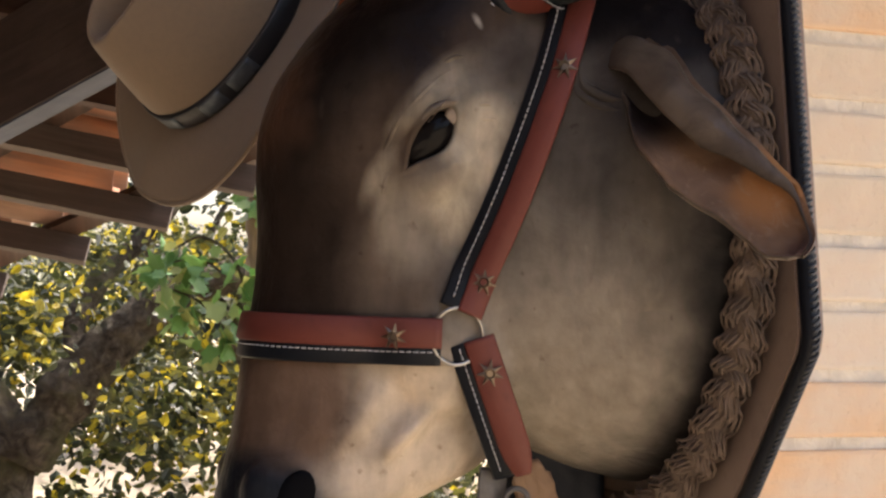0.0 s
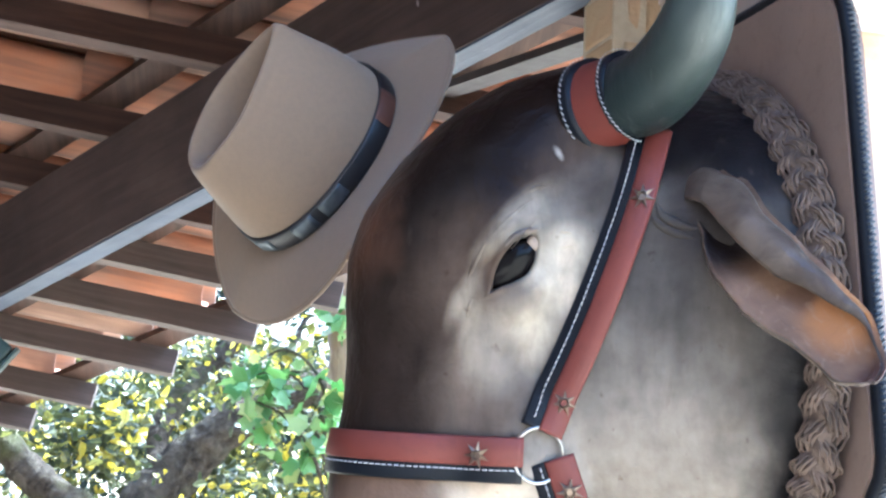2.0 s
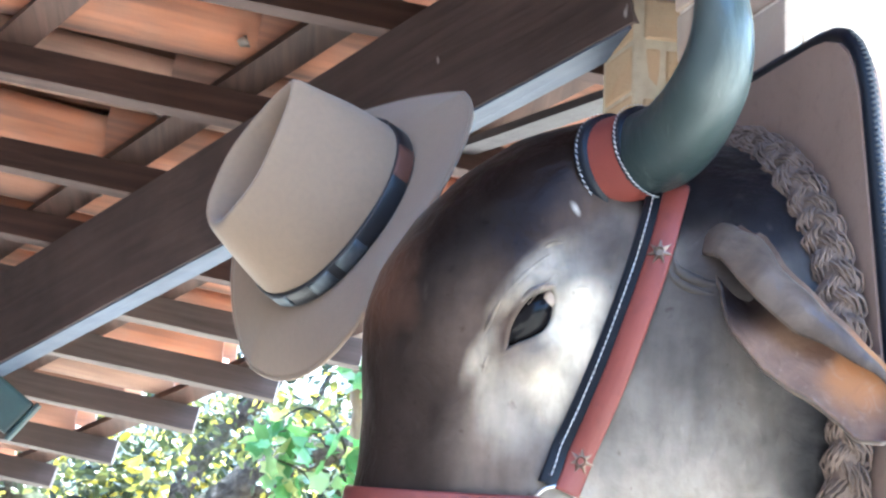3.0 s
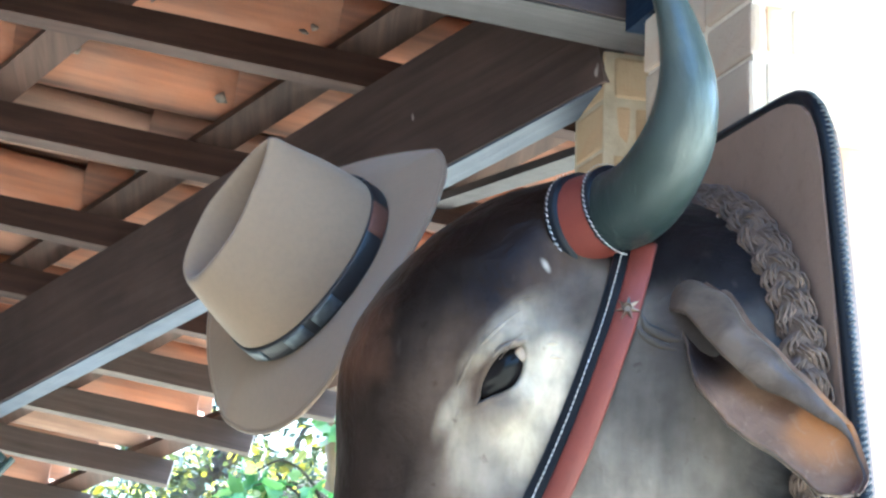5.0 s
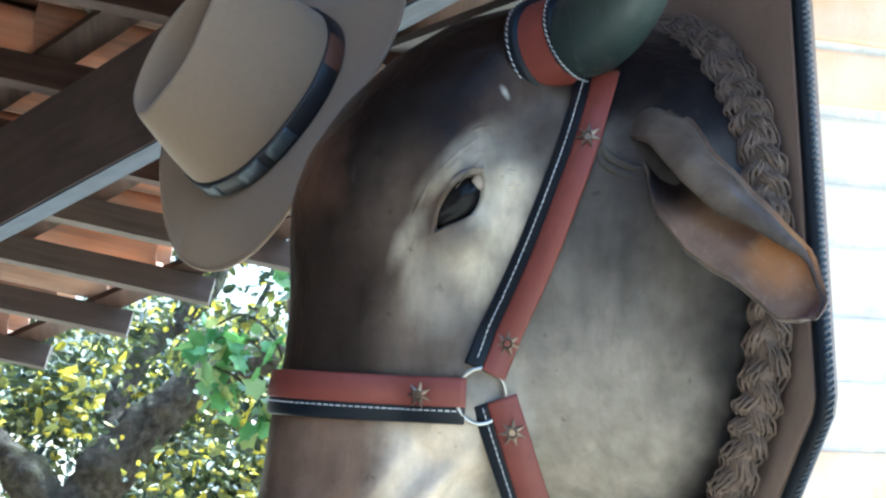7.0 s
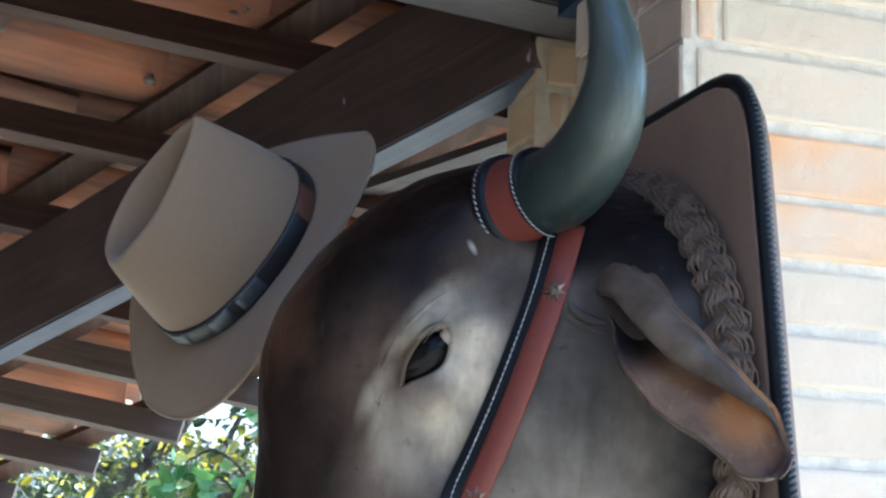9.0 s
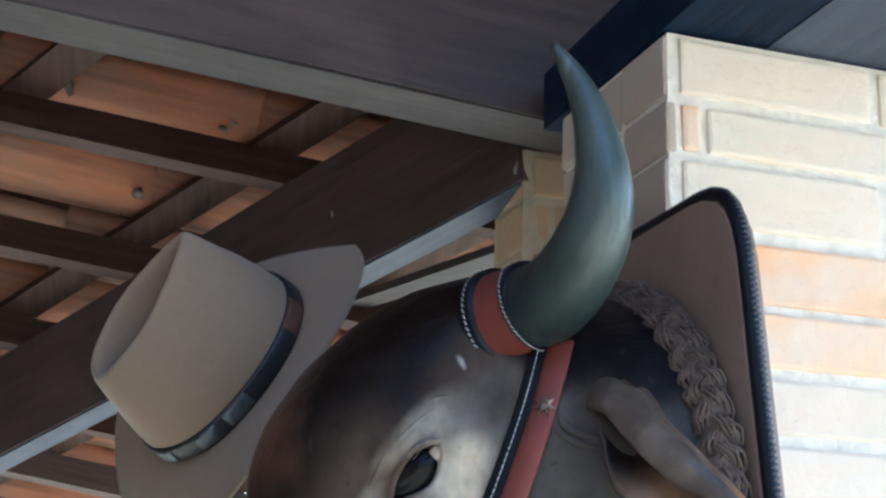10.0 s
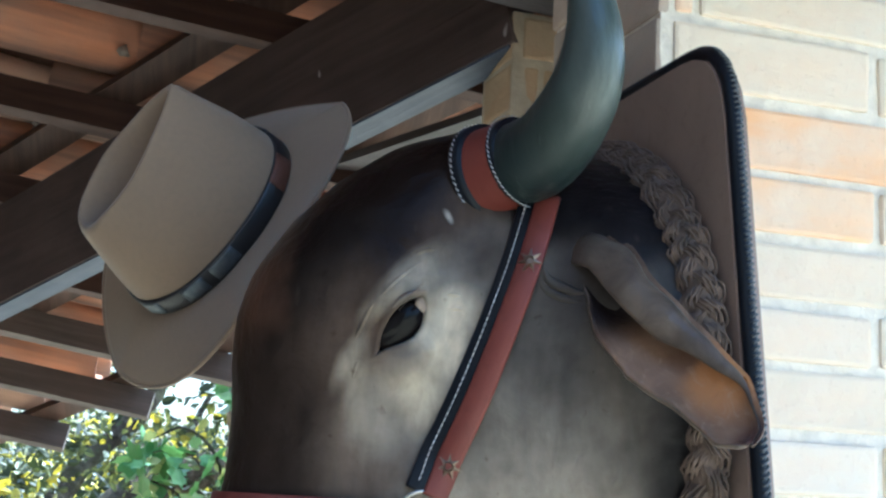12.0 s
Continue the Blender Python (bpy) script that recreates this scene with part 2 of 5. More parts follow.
def mat_felt():
    k = Mat("felt", 0.85, spec=0.25)
    c = k.mix(k.noise(7, 5), (0.205, 0.145, 0.094), (0.245, 0.178, 0.118))
    c = k.mix(k.ramp(k.noise(160, 3), [(0.4, (0, 0, 0)), (0.8, (0.4, 0.4, 0.4))]), c, (0.180, 0.132, 0.090))
    k.b.inputs["Sheen Weight"].default_value = 0.25
    k.color(c).bump(k.noise(400, 3), 0.0006, 0.5)
    return k.m


def mat_wood(name, dark, light, axis, specks=False):
    st = [14.0, 14.0, 14.0]
    st[axis] = 0.9
    k = Mat(name, 0.6, spec=0.28)
    g = k.noise(3.2, 7, 0.6, tuple(st), 0.8)
    c = k.ramp(g, [(0.3, dark), (0.55, tuple((a + b) / 2 for a, b in zip(dark, light))), (0.8, light)])
    blot = k.ramp(k.noise(3, 5), [(0.3, (0.65, 0.65, 0.65)), (0.7, (1.15, 1.12, 1.1))])
    c = k.mix(1.0, c, blot, "MULTIPLY")
    if specks:
        # splashes of old whitewash and dull worn patches
        c = k.mix(k.ramp(k.noise(4.5, 5, stretch=(0.6, 1.5, 1.5)), [(0.58, (0, 0, 0)), (0.74, (0.35, 0.35, 0.35))]), c, (0.19, 0.135, 0.11))
        c = k.mix(k.ramp(k.noise(24, 2, 0.4, stretch=(1.0, 1.0, 0.6)), [(0.735, (0, 0, 0)), (0.76, (0.8, 0.8, 0.8))]), c, (0.45, 0.42, 0.39))
    k.color(c)
    k.rough(k.noise(20, 4), 0.42, 0.7)
    k.bump(g, 0.003, 0.6)
    return k.m


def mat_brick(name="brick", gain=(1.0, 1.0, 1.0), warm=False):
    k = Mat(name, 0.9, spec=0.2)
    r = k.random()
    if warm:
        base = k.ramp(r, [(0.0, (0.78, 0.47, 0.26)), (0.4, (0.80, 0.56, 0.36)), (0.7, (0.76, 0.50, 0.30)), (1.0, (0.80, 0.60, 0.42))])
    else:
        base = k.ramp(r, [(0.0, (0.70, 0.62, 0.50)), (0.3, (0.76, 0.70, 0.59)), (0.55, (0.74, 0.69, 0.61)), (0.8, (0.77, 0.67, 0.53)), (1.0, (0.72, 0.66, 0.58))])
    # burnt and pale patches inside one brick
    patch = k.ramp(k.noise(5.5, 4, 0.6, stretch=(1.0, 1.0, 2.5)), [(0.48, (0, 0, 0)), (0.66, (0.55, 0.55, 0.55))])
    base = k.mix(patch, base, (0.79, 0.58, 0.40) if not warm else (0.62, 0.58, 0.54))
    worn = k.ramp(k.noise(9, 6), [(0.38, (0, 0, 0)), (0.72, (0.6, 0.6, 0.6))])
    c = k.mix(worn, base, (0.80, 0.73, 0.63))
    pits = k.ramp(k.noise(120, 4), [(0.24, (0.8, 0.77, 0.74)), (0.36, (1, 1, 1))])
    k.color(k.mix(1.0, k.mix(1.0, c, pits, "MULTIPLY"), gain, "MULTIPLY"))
    k.bump(k.noise(60, 6), 0.004, 0.7).bump(k.noise(260, 3), 0.0010, 0.6)
    return k.m


def mat_tile():
    k = Mat("clay_tile", 0.85, spec=0.2)
    r = k.random()
    base = k.ramp(r, [(0.0, (0.38, 0.135, 0.060)), (0.4, (0.46, 0.185, 0.090)), (0.75, (0.33, 0.140, 0.080)), (1.0, (0.46, 0.30, 0.21))])
    st = k.ramp(k.noise(7, 6), [(0.35, (0, 0, 0)), (0.75, (0.8, 0.8, 0.8))])
    c = k.mix(st, base, (0.30, 0.20, 0.15))
    soot = k.ramp(k.noise(13, 5, stretch=(0.12, 1.6, 1.6)), [(0.42, (0, 0, 0)), (0.66, (0.85, 0.85, 0.85))])
    k.color(k.mix(soot, c, (0.12, 0.085, 0.07)))
    k.bump(k.noise(90, 5), 0.002, 0.5)
    return k.m


def mat_leaf(name, cols, trans=0.25):
    k = Mat(name, 0.5)
    c = k.ramp(k.island(), cols)
    k.color(c)
    tr = k.nt.nodes.new("ShaderNodeBsdfTranslucent")
    k.link(c, tr.inputs[0])
    mx = k.nt.nodes.new("ShaderNodeMixShader")
    mx.inputs[0].default_value = trans
    out = k.nt.nodes["Material Output"]
    k.link(k.b.outputs[0], mx.inputs[1])
    k.link(tr.outputs[0], mx.inputs[2])
    k.link(mx.outputs[0], out.inputs[0])
    return k.m


def mat_bark():
    k = Mat("bark", 0.95, spec=0.1)
    c = k.ramp(k.noise(17, 8, 0.65, dist=0.8), [(0.32, (0.022, 0.017, 0.012)), (0.52, (0.070, 0.056, 0.040)), (0.72, (0.15, 0.128, 0.096))])
    pale = k.ramp(k.noise(5, 6), [(0.5, (0, 0, 0)), (0.7, (0.6, 0.6, 0.6))])
    c = k.mix(pale, c, (0.13, 0.112, 0.084))
    moss = k.ramp(k.noise(3.2, 6), [(0.5, (0, 0, 0)), (0.68, (0.7, 0.7, 0.7))])
    k.color(k.mix(moss, c, (0.075, 0.08, 0.028)))
    k.bump(k.noise(9, 8, 0.7, stretch=(1, 1, 0.5), dist=1.0), 0.06, 1.0).bump(k.noise(34, 8, 0.7), 0.025, 0.9)
    return k.m


def mat_ground():
    k = Mat("ground", 0.95, spec=0.1)
    c = k.ramp(k.noise(0.9, 7), [(0.3, (0.26, 0.21, 0.15)), (0.55, (0.36, 0.30, 0.22)), (0.75, (0.20, 0.22, 0.09))])
    k.color(c).bump(k.noise(9, 7), 0.03, 0.6)
    return k.m


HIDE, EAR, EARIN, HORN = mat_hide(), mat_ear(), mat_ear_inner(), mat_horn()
EYE = mat_plain("eye_glass", (0.006, 0.005, 0.005), 0.10, 0, 0.2, 30, 0)
EYE.node_tree.nodes["Principled BSDF"].inputs["Specular IOR Level"].default_value = 0.10
FLESH = mat_plain("eye_corner_flesh", (0.25, 0.195, 0.155), 0.5, 0, 0.25, 120)
NOSTRIL = mat_plain("nostril", (0.004, 0.004, 0.005), 0.9)
NOSTRIL.node_tree.nodes["Principled BSDF"].inputs["Specular IOR Level"].default_value = 0.05
RED = mat_leather("tan_red_leather", (0.145, 0.030, 0.020), 0.55)
RAWHIDE = mat_leather("raw_leather", (0.26, 0.16, 0.09), 0.7)
BLACK = mat_leather("black_leather", (0.007, 0.009, 0.014), 0.42)
BLACK.node_tree.nodes["Principled BSDF"].inputs["Specular IOR Level"].default_value = 0.22
LACE = mat_leather("worn_black_thong", (0.034, 0.036, 0.040), 0.5)
BOARD = mat_leather("brown_leather", (0.265, 0.195, 0.158), 0.48)
THREAD = mat_plain("white_thread", (0.50, 0.51, 0.52), 0.8, 0, 0.1, 60)
IRON = mat_plain("dull_iron", (0.115, 0.108, 0.105), 0.55, 0.4, 0.3, 60, 0.0008)
STEEL = mat_plain("nickel", (0.40, 0.385, 0.36), 0.30, 1.0, 0.2, 60, 0.0004)
BRASS = mat_plain("aged_brass", (0.24, 0.19, 0.145), 0.42, 1.0, 0.35, 80, 0.0004)
FELT = mat_felt()
BAND = mat_leather("hat_band_leather", (0.010, 0.011, 0.014), 0.4)
BANDRED = mat_leather("hat_band_brown", (0.085, 0.032, 0.018), 0.55)
SILVER = mat_plain("band_conchos", (0.11, 0.125, 0.14), 0.48, 0.8, 0.35, 70)
CORD = mat_plain("rope", (0.130, 0.093, 0.071), 0.85, 0, 0.4, 60, 0.0016, 420)
WOODX = mat_wood("rafter_wood", (0.036, 0.020, 0.016), (0.098, 0.056, 0.043), 0)
OLDWOOD = mat_wood("grey_wood", (0.080, 0.062, 0.053), (0.165, 0.132, 0.116), 0)
BATTENWOOD = mat_wood("batten_wood", (0.038, 0.022, 0.016), (0.105, 0.062, 0.046), 1)
HIPWOOD = mat_wood("hip_wood", (0.052, 0.036, 0.032), (0.096, 0.069, 0.060), 0, True)
PALEWOOD = mat_wood("pale_blue_wood", (0.040, 0.050, 0.074), (0.070, 0.087, 0.126), 0)
DULLWOOD = mat_wood("dull_grey_wood", (0.034, 0.030, 0.032), (0.070, 0.062, 0.063), 0)
NAVYWOOD = mat_wood("dark_blue_stained_wood", (0.006, 0.011, 0.024), (0.013, 0.026, 0.060), 0)
NAVYWOOD.node_tree.nodes["Principled BSDF"].inputs["Specular IOR Level"].default_value = 0.06
POSTWOOD = mat_wood("post_wood", (0.16, 0.11, 0.065), (0.34, 0.26, 0.165), 2)
BRICK = mat_brick("brick", (0.93, 0.91, 0.885))
ORANGEBRICK = mat_brick("orange_brick", (0.96, 0.91, 0.84), True)
# brick darkened and greyed, the pillar flank's shade put into its colour
SHADEBRICK = mat_brick("shaded_brick", (0.56, 0.53, 0.52))
# yellowish brick, darkened so that the far pillar's shade sits in the colour
BRICK2 = mat_brick("shaded_yellow_brick", (0.52, 0.42, 0.30))
MORTAR = mat_plain("mortar", (0.70, 0.645, 0.555), 0.95, 0, 0.13, 45, 0.010, 70)
# mortar darkened to go with the far pillar's shaded brick
MORTAR2 = mat_plain("shaded_yellow_mortar", (0.40, 0.335, 0.235), 0.95, 0, 0.18, 25, 0.006, 60)
OLDMORTAR = mat_plain("sooty_mortar", (0.24, 0.20, 0.165), 0.95, 0, 0.35, 40, 0.006, 60)
TILE = mat_tile()
LEAF = mat_leaf("leaf", [(0.0, (0.018, 0.024, 0.009)), (0.35, (0.042, 0.050, 0.015)), (0.62, (0.080, 0.086, 0.024)), (0.80, (0.14, 0.135, 0.026)), (0.89, (0.42, 0.34, 0.02)), (1.0, (0.58, 0.46, 0.03))], 0.35)
THICKET = mat_leaf("thicket_leaf", [(0.0, (0.018, 0.024, 0.009)), (0.6, (0.045, 0.055, 0.016)), (0.9, (0.10, 0.085, 0.025)), (1.0, (0.35, 0.30, 0.03))], 0.15)
VINE = mat_leaf("vine_leaf", [(0.0, (0.060, 0.150, 0.030)), (0.5, (0.105, 0.215, 0.050)), (0.8, (0.20, 0.27, 0.09)), (1.0, (0.36, 0.36, 0.10))])
BLOCKER = mat_plain("dark_blocker", (0.060, 0.049, 0.042), 0.9, 0, 0.25, 3, 0.003, 30)
BARK, GROUND = mat_bark(), mat_ground()
GREENMETAL = mat_plain("dark_green_metal", (0.012, 0.03, 0.028), 0.4, 0.0, 0.2)


# ---------------------------------------------------------------- mesh helpers
def mesh_of(name, bm, mats, smooth=True):
    me = bpy.data.meshes.new(name)
    bmesh.ops.recalc_face_normals(bm, faces=bm.faces)
    bm.to_mesh(me)
    bm.free()
    for m in mats if isinstance(mats, (list, tuple)) else [mats]:
        me.materials.append(m)
    if smooth:
        me.polygons.foreach_set("use_smooth", [True] * len(me.polygons))
    return me


def part(name, bm, mat, parent=None, label="", smooth=True):
    ob = new(name, mesh_of(name, bm, mat, smooth))
    if parent:
        ob.parent = parent
    return tagged(ob, label)


def empty(name, at=(0, 0, 0)):
    ob = new(name)
    ob.empty_display_size = 0.05
    ob.location = at
    return ob


def skin(bm, rings, closed=True, caps=True, mat=0):
    """Joins rings of points, all of one length, into a tube."""
    vs = [[bm.verts.new(p) for p in r] for r in rings]
    n = len(vs[0])
    for a, b in zip(vs, vs[1:]):
        for i in range(n if closed else n - 1):
            j = (i + 1) % n
            bm.faces.new((a[i], a[j], b[j], b[i])).material_index = mat
    if caps:
        bm.faces.new(vs[0][::-1]).material_index = mat
        bm.faces.new(vs[-1]).material_index = mat
    return vs


def spline(pts, n):
    """n + 1 points along a smooth line through the given ones."""
    p = [np.array(q, float) for q in pts]
    p = [2 * p[0] - p[1], *p, 2 * p[-1] - p[-2]]
    out = []
    m = len(p) - 3
    for k in range(n + 1):
        u = k / n * m
        i = min(int(u), m - 1)
        t = u - i
        a, b, c, d = p[i : i + 4]
        out.append(0.5 * (2 * b + (c - a) * t + (2 * a - 5 * b + 4 * c - d) * t * t + (3 * b - a - 3 * c + d) * t**3))
    return out


def tube(bm, pts, radii, sides=10, closed=False, mat=0, flat=1.0, up=(0, 0, 1)):
    """A tube of changing radius along a line of points."""
    P = [Vector(p) for p in pts]
    n = len(P)
    if isinstance(radii, (int, float)):
        radii = [radii] * n
    rings, side = [], None
    for i, p in enumerate(P):
        a, b = (P[i - 1], P[(i + 1) % n]) if closed else (P[max(i - 1, 0)], P[min(i + 1, n - 1)])
        t = (b - a).normalized()
        if side is None:
            side = t.cross(Vector(up))
            if side.length < 1e-3:
                side = t.cross(Vector((1, 0, 0)))
        side = (side - t * side.dot(t)).normalized()
        o = t.cross(side)
        rings.append([p + (side * math.cos(k * math.tau / sides) + o * math.sin(k * math.tau / sides) * flat) * radii[i] for k in range(sides)])
    if closed:
        rings.append(rings[0])
    vs = skin(bm, rings, caps=not closed, mat=mat)
    if closed:
        bmesh.ops.remove_doubles(bm, verts=vs[0] + vs[-1], dist=1e-6)
    return bm


def box(bm, lo, hi, bevel=0.0, mat=0, shift=None):
    x0, y0, z0 = lo
    x1, y1, z1 = hi
    made = bmesh.ops.create_cube(bm, size=1.0)["verts"]
    for v in made:
        v.co = Vector(((x0 + x1) / 2 + v.co.x * (x1 - x0), (y0 + y1) / 2 + v.co.y * (y1 - y0), (z0 + z1) / 2 + v.co.z * (z1 - z0)))
        if shift:
            v.co = Vector(shift(v.co))
    if bevel:
        es = list({e for v in made for e in v.link_edges})
        bmesh.ops.bevel(bm, geom=es, offset=bevel, segments=2, profile=0.6, affect="EDGES")
    return bm


def baked(ob):
    """The object's mesh with its modifiers applied."""
    dg = bpy.context.evaluated_depsgraph_get()
    me = bpy.data.meshes.new_from_object(ob.evaluated_get(dg))
    ob.modifiers.clear()
    old, ob.data = ob.data, me
    bpy.data.meshes.remove(old)
    return ob


# ---------------------------------------------------------------- ground, pillars, beams, roof
ZT = 2.131         # top of the pillars


def ground():
    bm = bmesh.new()
    n, size = 60, 120.0
    vs = [[bm.verts.new(((i / n - 0.5) * 2 * size, (j / n - 0.5) * 2 * size, 0.0)) for i in range(n + 1)] for j in range(n + 1)]
    for j in range(n):
        for i in range(n):
            bm.faces.new((vs[j][i], vs[j][i + 1], vs[j + 1][i + 1], vs[j + 1][i]))
    for v in bm.verts:
        r = v.co.length
        v.co.z = -0.06 + 0.25 * noise.noise(v.co * 0.08) * min(1, max(0, (r - 9) / 20))
    ob = part("ground", bm, GROUND)
    tagged(ob, "dry trodden earth with patches of grass", "ground", kind="structure")


ground()


# the roof plane: rafters run along ROOF_R down to the eave, the hip beam along ROOF_A
ROOF_A = Vector((-0.478, 0.849, -0.224)).normalized()
ROOF_R = Vector((0.960, -0.223, -0.167)).normalized()
ROOF_N = ROOF_A.cross(ROOF_R).normalized()
if ROOF_N.z < 0:
    ROOF_N = -ROOF_N
ROOF_B = ROOF_N.cross(ROOF_R)
HIP0 = Vector((0.033, 0.47, 2.125))
HIP_UP = (Vector((0, 0, 1)) - ROOF_A * ROOF_A.z).normalized()
ROOF = Matrix((ROOF_R, ROOF_B, ROOF_N)).transposed().to_4x4()
ROOF.translation = HIP0 + HIP_UP * 0.195
AR, AB = ROOF_A.dot(ROOF_R), ROOF_A.dot(ROOF_B)


def sawn(name, m, length, width, height, mat, seed, bevel=0.004, wob=0.0025):
    """A sawn timber along its own x axis, from (0, 0, 0), slightly uneven, at the pose m."""
    bm = bmesh.new()
    n = max(6, int(length / 0.12))
    rings = []
    for i in range(n + 1):
        q = []
        for a, b in ((0, 0), (1, 0), (1, 1), (0, 1)):
            p = Vector((length * i / n, a * width, b * height))
            q.append(p + noise.noise_vector(p * 3.1 + Vector((seed * 3.7, a * 7, b * 5))) * wob)
        rings.append(q)
    skin(bm, rings)
    es = [e for e in bm.edges if len(e.link_faces) == 2 and e.calc_face_angle(0) > 0.8]
    bmesh.ops.bevel(bm, geom=es, offset=bevel, segments=2, profile=0.6, affect="EDGES")
    ob = part(name, bm, mat, smooth=False)
    ob.matrix_world = m
    return ob


def axes(x, z, at):
    """A pose with the given x axis and, as near as may be, z axis."""
    x = x.normalized()
    y = z.cross(x).normalized()
    m = Matrix((x, y, x.cross(y))).transposed().to_4x4()
    m.translation = at
    return m


def beams():
    m = axes(-ROOF_A, HIP_UP, HIP0 + ROOF_A * 4.2)
    m = m @ Matrix.Translation((0, -0.06 if m.col[1].y < 0 else 0.0, 0))
    ob = sawn("hip_beam", m, 4.2, 0.06, 0.195, HIPWOOD, 1)
    tagged(ob, "dark hardwood hip beam with a pale underside", "beam")
    # thin facing whose pale blue stands for the sky's sheen on the underside
    bm = bmesh.new()
    box(bm, (0.01, 0.004, -0.004), (4.19, 0.056, 0.0), 0.001)
    part("underside_sheen", bm, PALEWOOD, ob, "pale blue-grey underside carrying the sky's sheen", smooth=False)
    up = (Vector((0, 0, 1)) - ROOF_R * ROOF_R.z).normalized()
    m = axes(ROOF_R, up, Vector((0.025, 0.463, 2.170)) - ROOF_R * 3.4)
    m = m @ Matrix.Translation((0, -0.11, 0))
    ob = sawn("tie_beam", m, 4.0, 0.11, 0.20, HIPWOOD, 2, 0.006)
    tagged(ob, "thick dark-stained beam resting on the brick pillar", "beam")
    # the same kind of facing, with a weaker sheen put into its colour
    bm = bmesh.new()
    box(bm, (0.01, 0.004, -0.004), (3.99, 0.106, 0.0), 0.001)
    part("underside_sheen", bm, DULLWOOD, ob, "duller grey-brown underside carrying a fainter sheen", smooth=False)
    m = Matrix.Translation((0.0, -1.1, ZT + 0.004)) @ Matrix.Rotation(radians(90), 4, "Z") @ Matrix.Translation((0, -0.118, 0))
    ob = sawn("wall_beam", m, 1.42, 0.118, 0.075, NAVYWOOD, 3)
    tagged(ob, "blue-black beam lying on top of the brick pillar", "beam")
    m = Matrix.Translation((0.121, -1.1, ZT + 0.004)) @ Matrix.Rotation(radians(90), 4, "Z") @ Matrix.Translation((0, -0.20, 0))
    ob = sawn("eave_board", m, 1.36, 0.20, 0.028, PALEWOOD, 4)
    tagged(ob, "blue-grey board lying beside the dark beam", "board")
    run = Vector((-0.0625, 0.40, 0.0244)).normalized()
    m = axes(run, Vector((0, 0, 1)), Vector((0.0724, 0.592, 2.0575))) @ Matrix.Translation((0, -0.025, 0))
    ob = sawn("plate_beam", m, 0.72, 0.05, 0.013, DULLWOOD, 5, 0.002, 0.001)
    tagged(ob, "narrow grey-brown timber running back from the far pillar", "beam")
    for i, al in enumerate((-1.10, -0.715, -0.33, 0.45, 0.845, 1.215, 1.53, 1.84, 2.155, 2.505, 2.905, 3.25)):
        x1 = al * AR + 0.86
        m = ROOF @ Matrix.Translation((x1 - 3.6, al * AB, 0))
        ob = sawn("rafter", m, 3.6, 0.024, 0.068, WOODX if i < 7 else OLDWOOD, 10 + i)
        tagged(ob, "sawn wooden rafter under clay tiles", "rafter", "rafters of the tiled roof")


beams()


# plain unseen walls, added to hold back light from the left and rear
def blocking_walls():
    for name, lo, hi in (("blocker_left", (-2.75, -6.0, -0.1), (-2.55, 6.0, 5.2)), ("blocker_rear", (-2.55, -6.0, -0.1), (-0.3, -5.8, 5.2))):
        bm = bmesh.new()
        box(bm, lo, hi)
        tagged(part(name, bm, BLOCKER, smooth=False), "plain dark brown wall added out of view to block light", "wall", kind="structure")


blocking_walls()


def pillar(name, x0, x1, y0, y1, top, mortar, label, g=0.004):
    """Brick pillar: a mortar core with its bricks proud of it."""
    core = bmesh.new()
    box(core, (x0 + g, y0 + g, -0.05), (x1 - g, y1 - g, top))
    ob = part(name, core, mortar, smooth=False)
    tagged(ob, label, "pillar", kind="structure")
    return ob


PILLARS = [
    pillar("pillar_1", 0.0, 0.62, 0.0, 0.26, ZT, MORTAR, "pillar of pale orange bricks with thick light mortar"),
    pillar("pillar_2", 0.035, 0.40, 0.475, 0.585, 2.168, MORTAR2, "pillar of yellowish bricks, its shade in the colour", 0.0015),
]


# ---------------------------------------------------------------- the mounted head
YM = 0.075


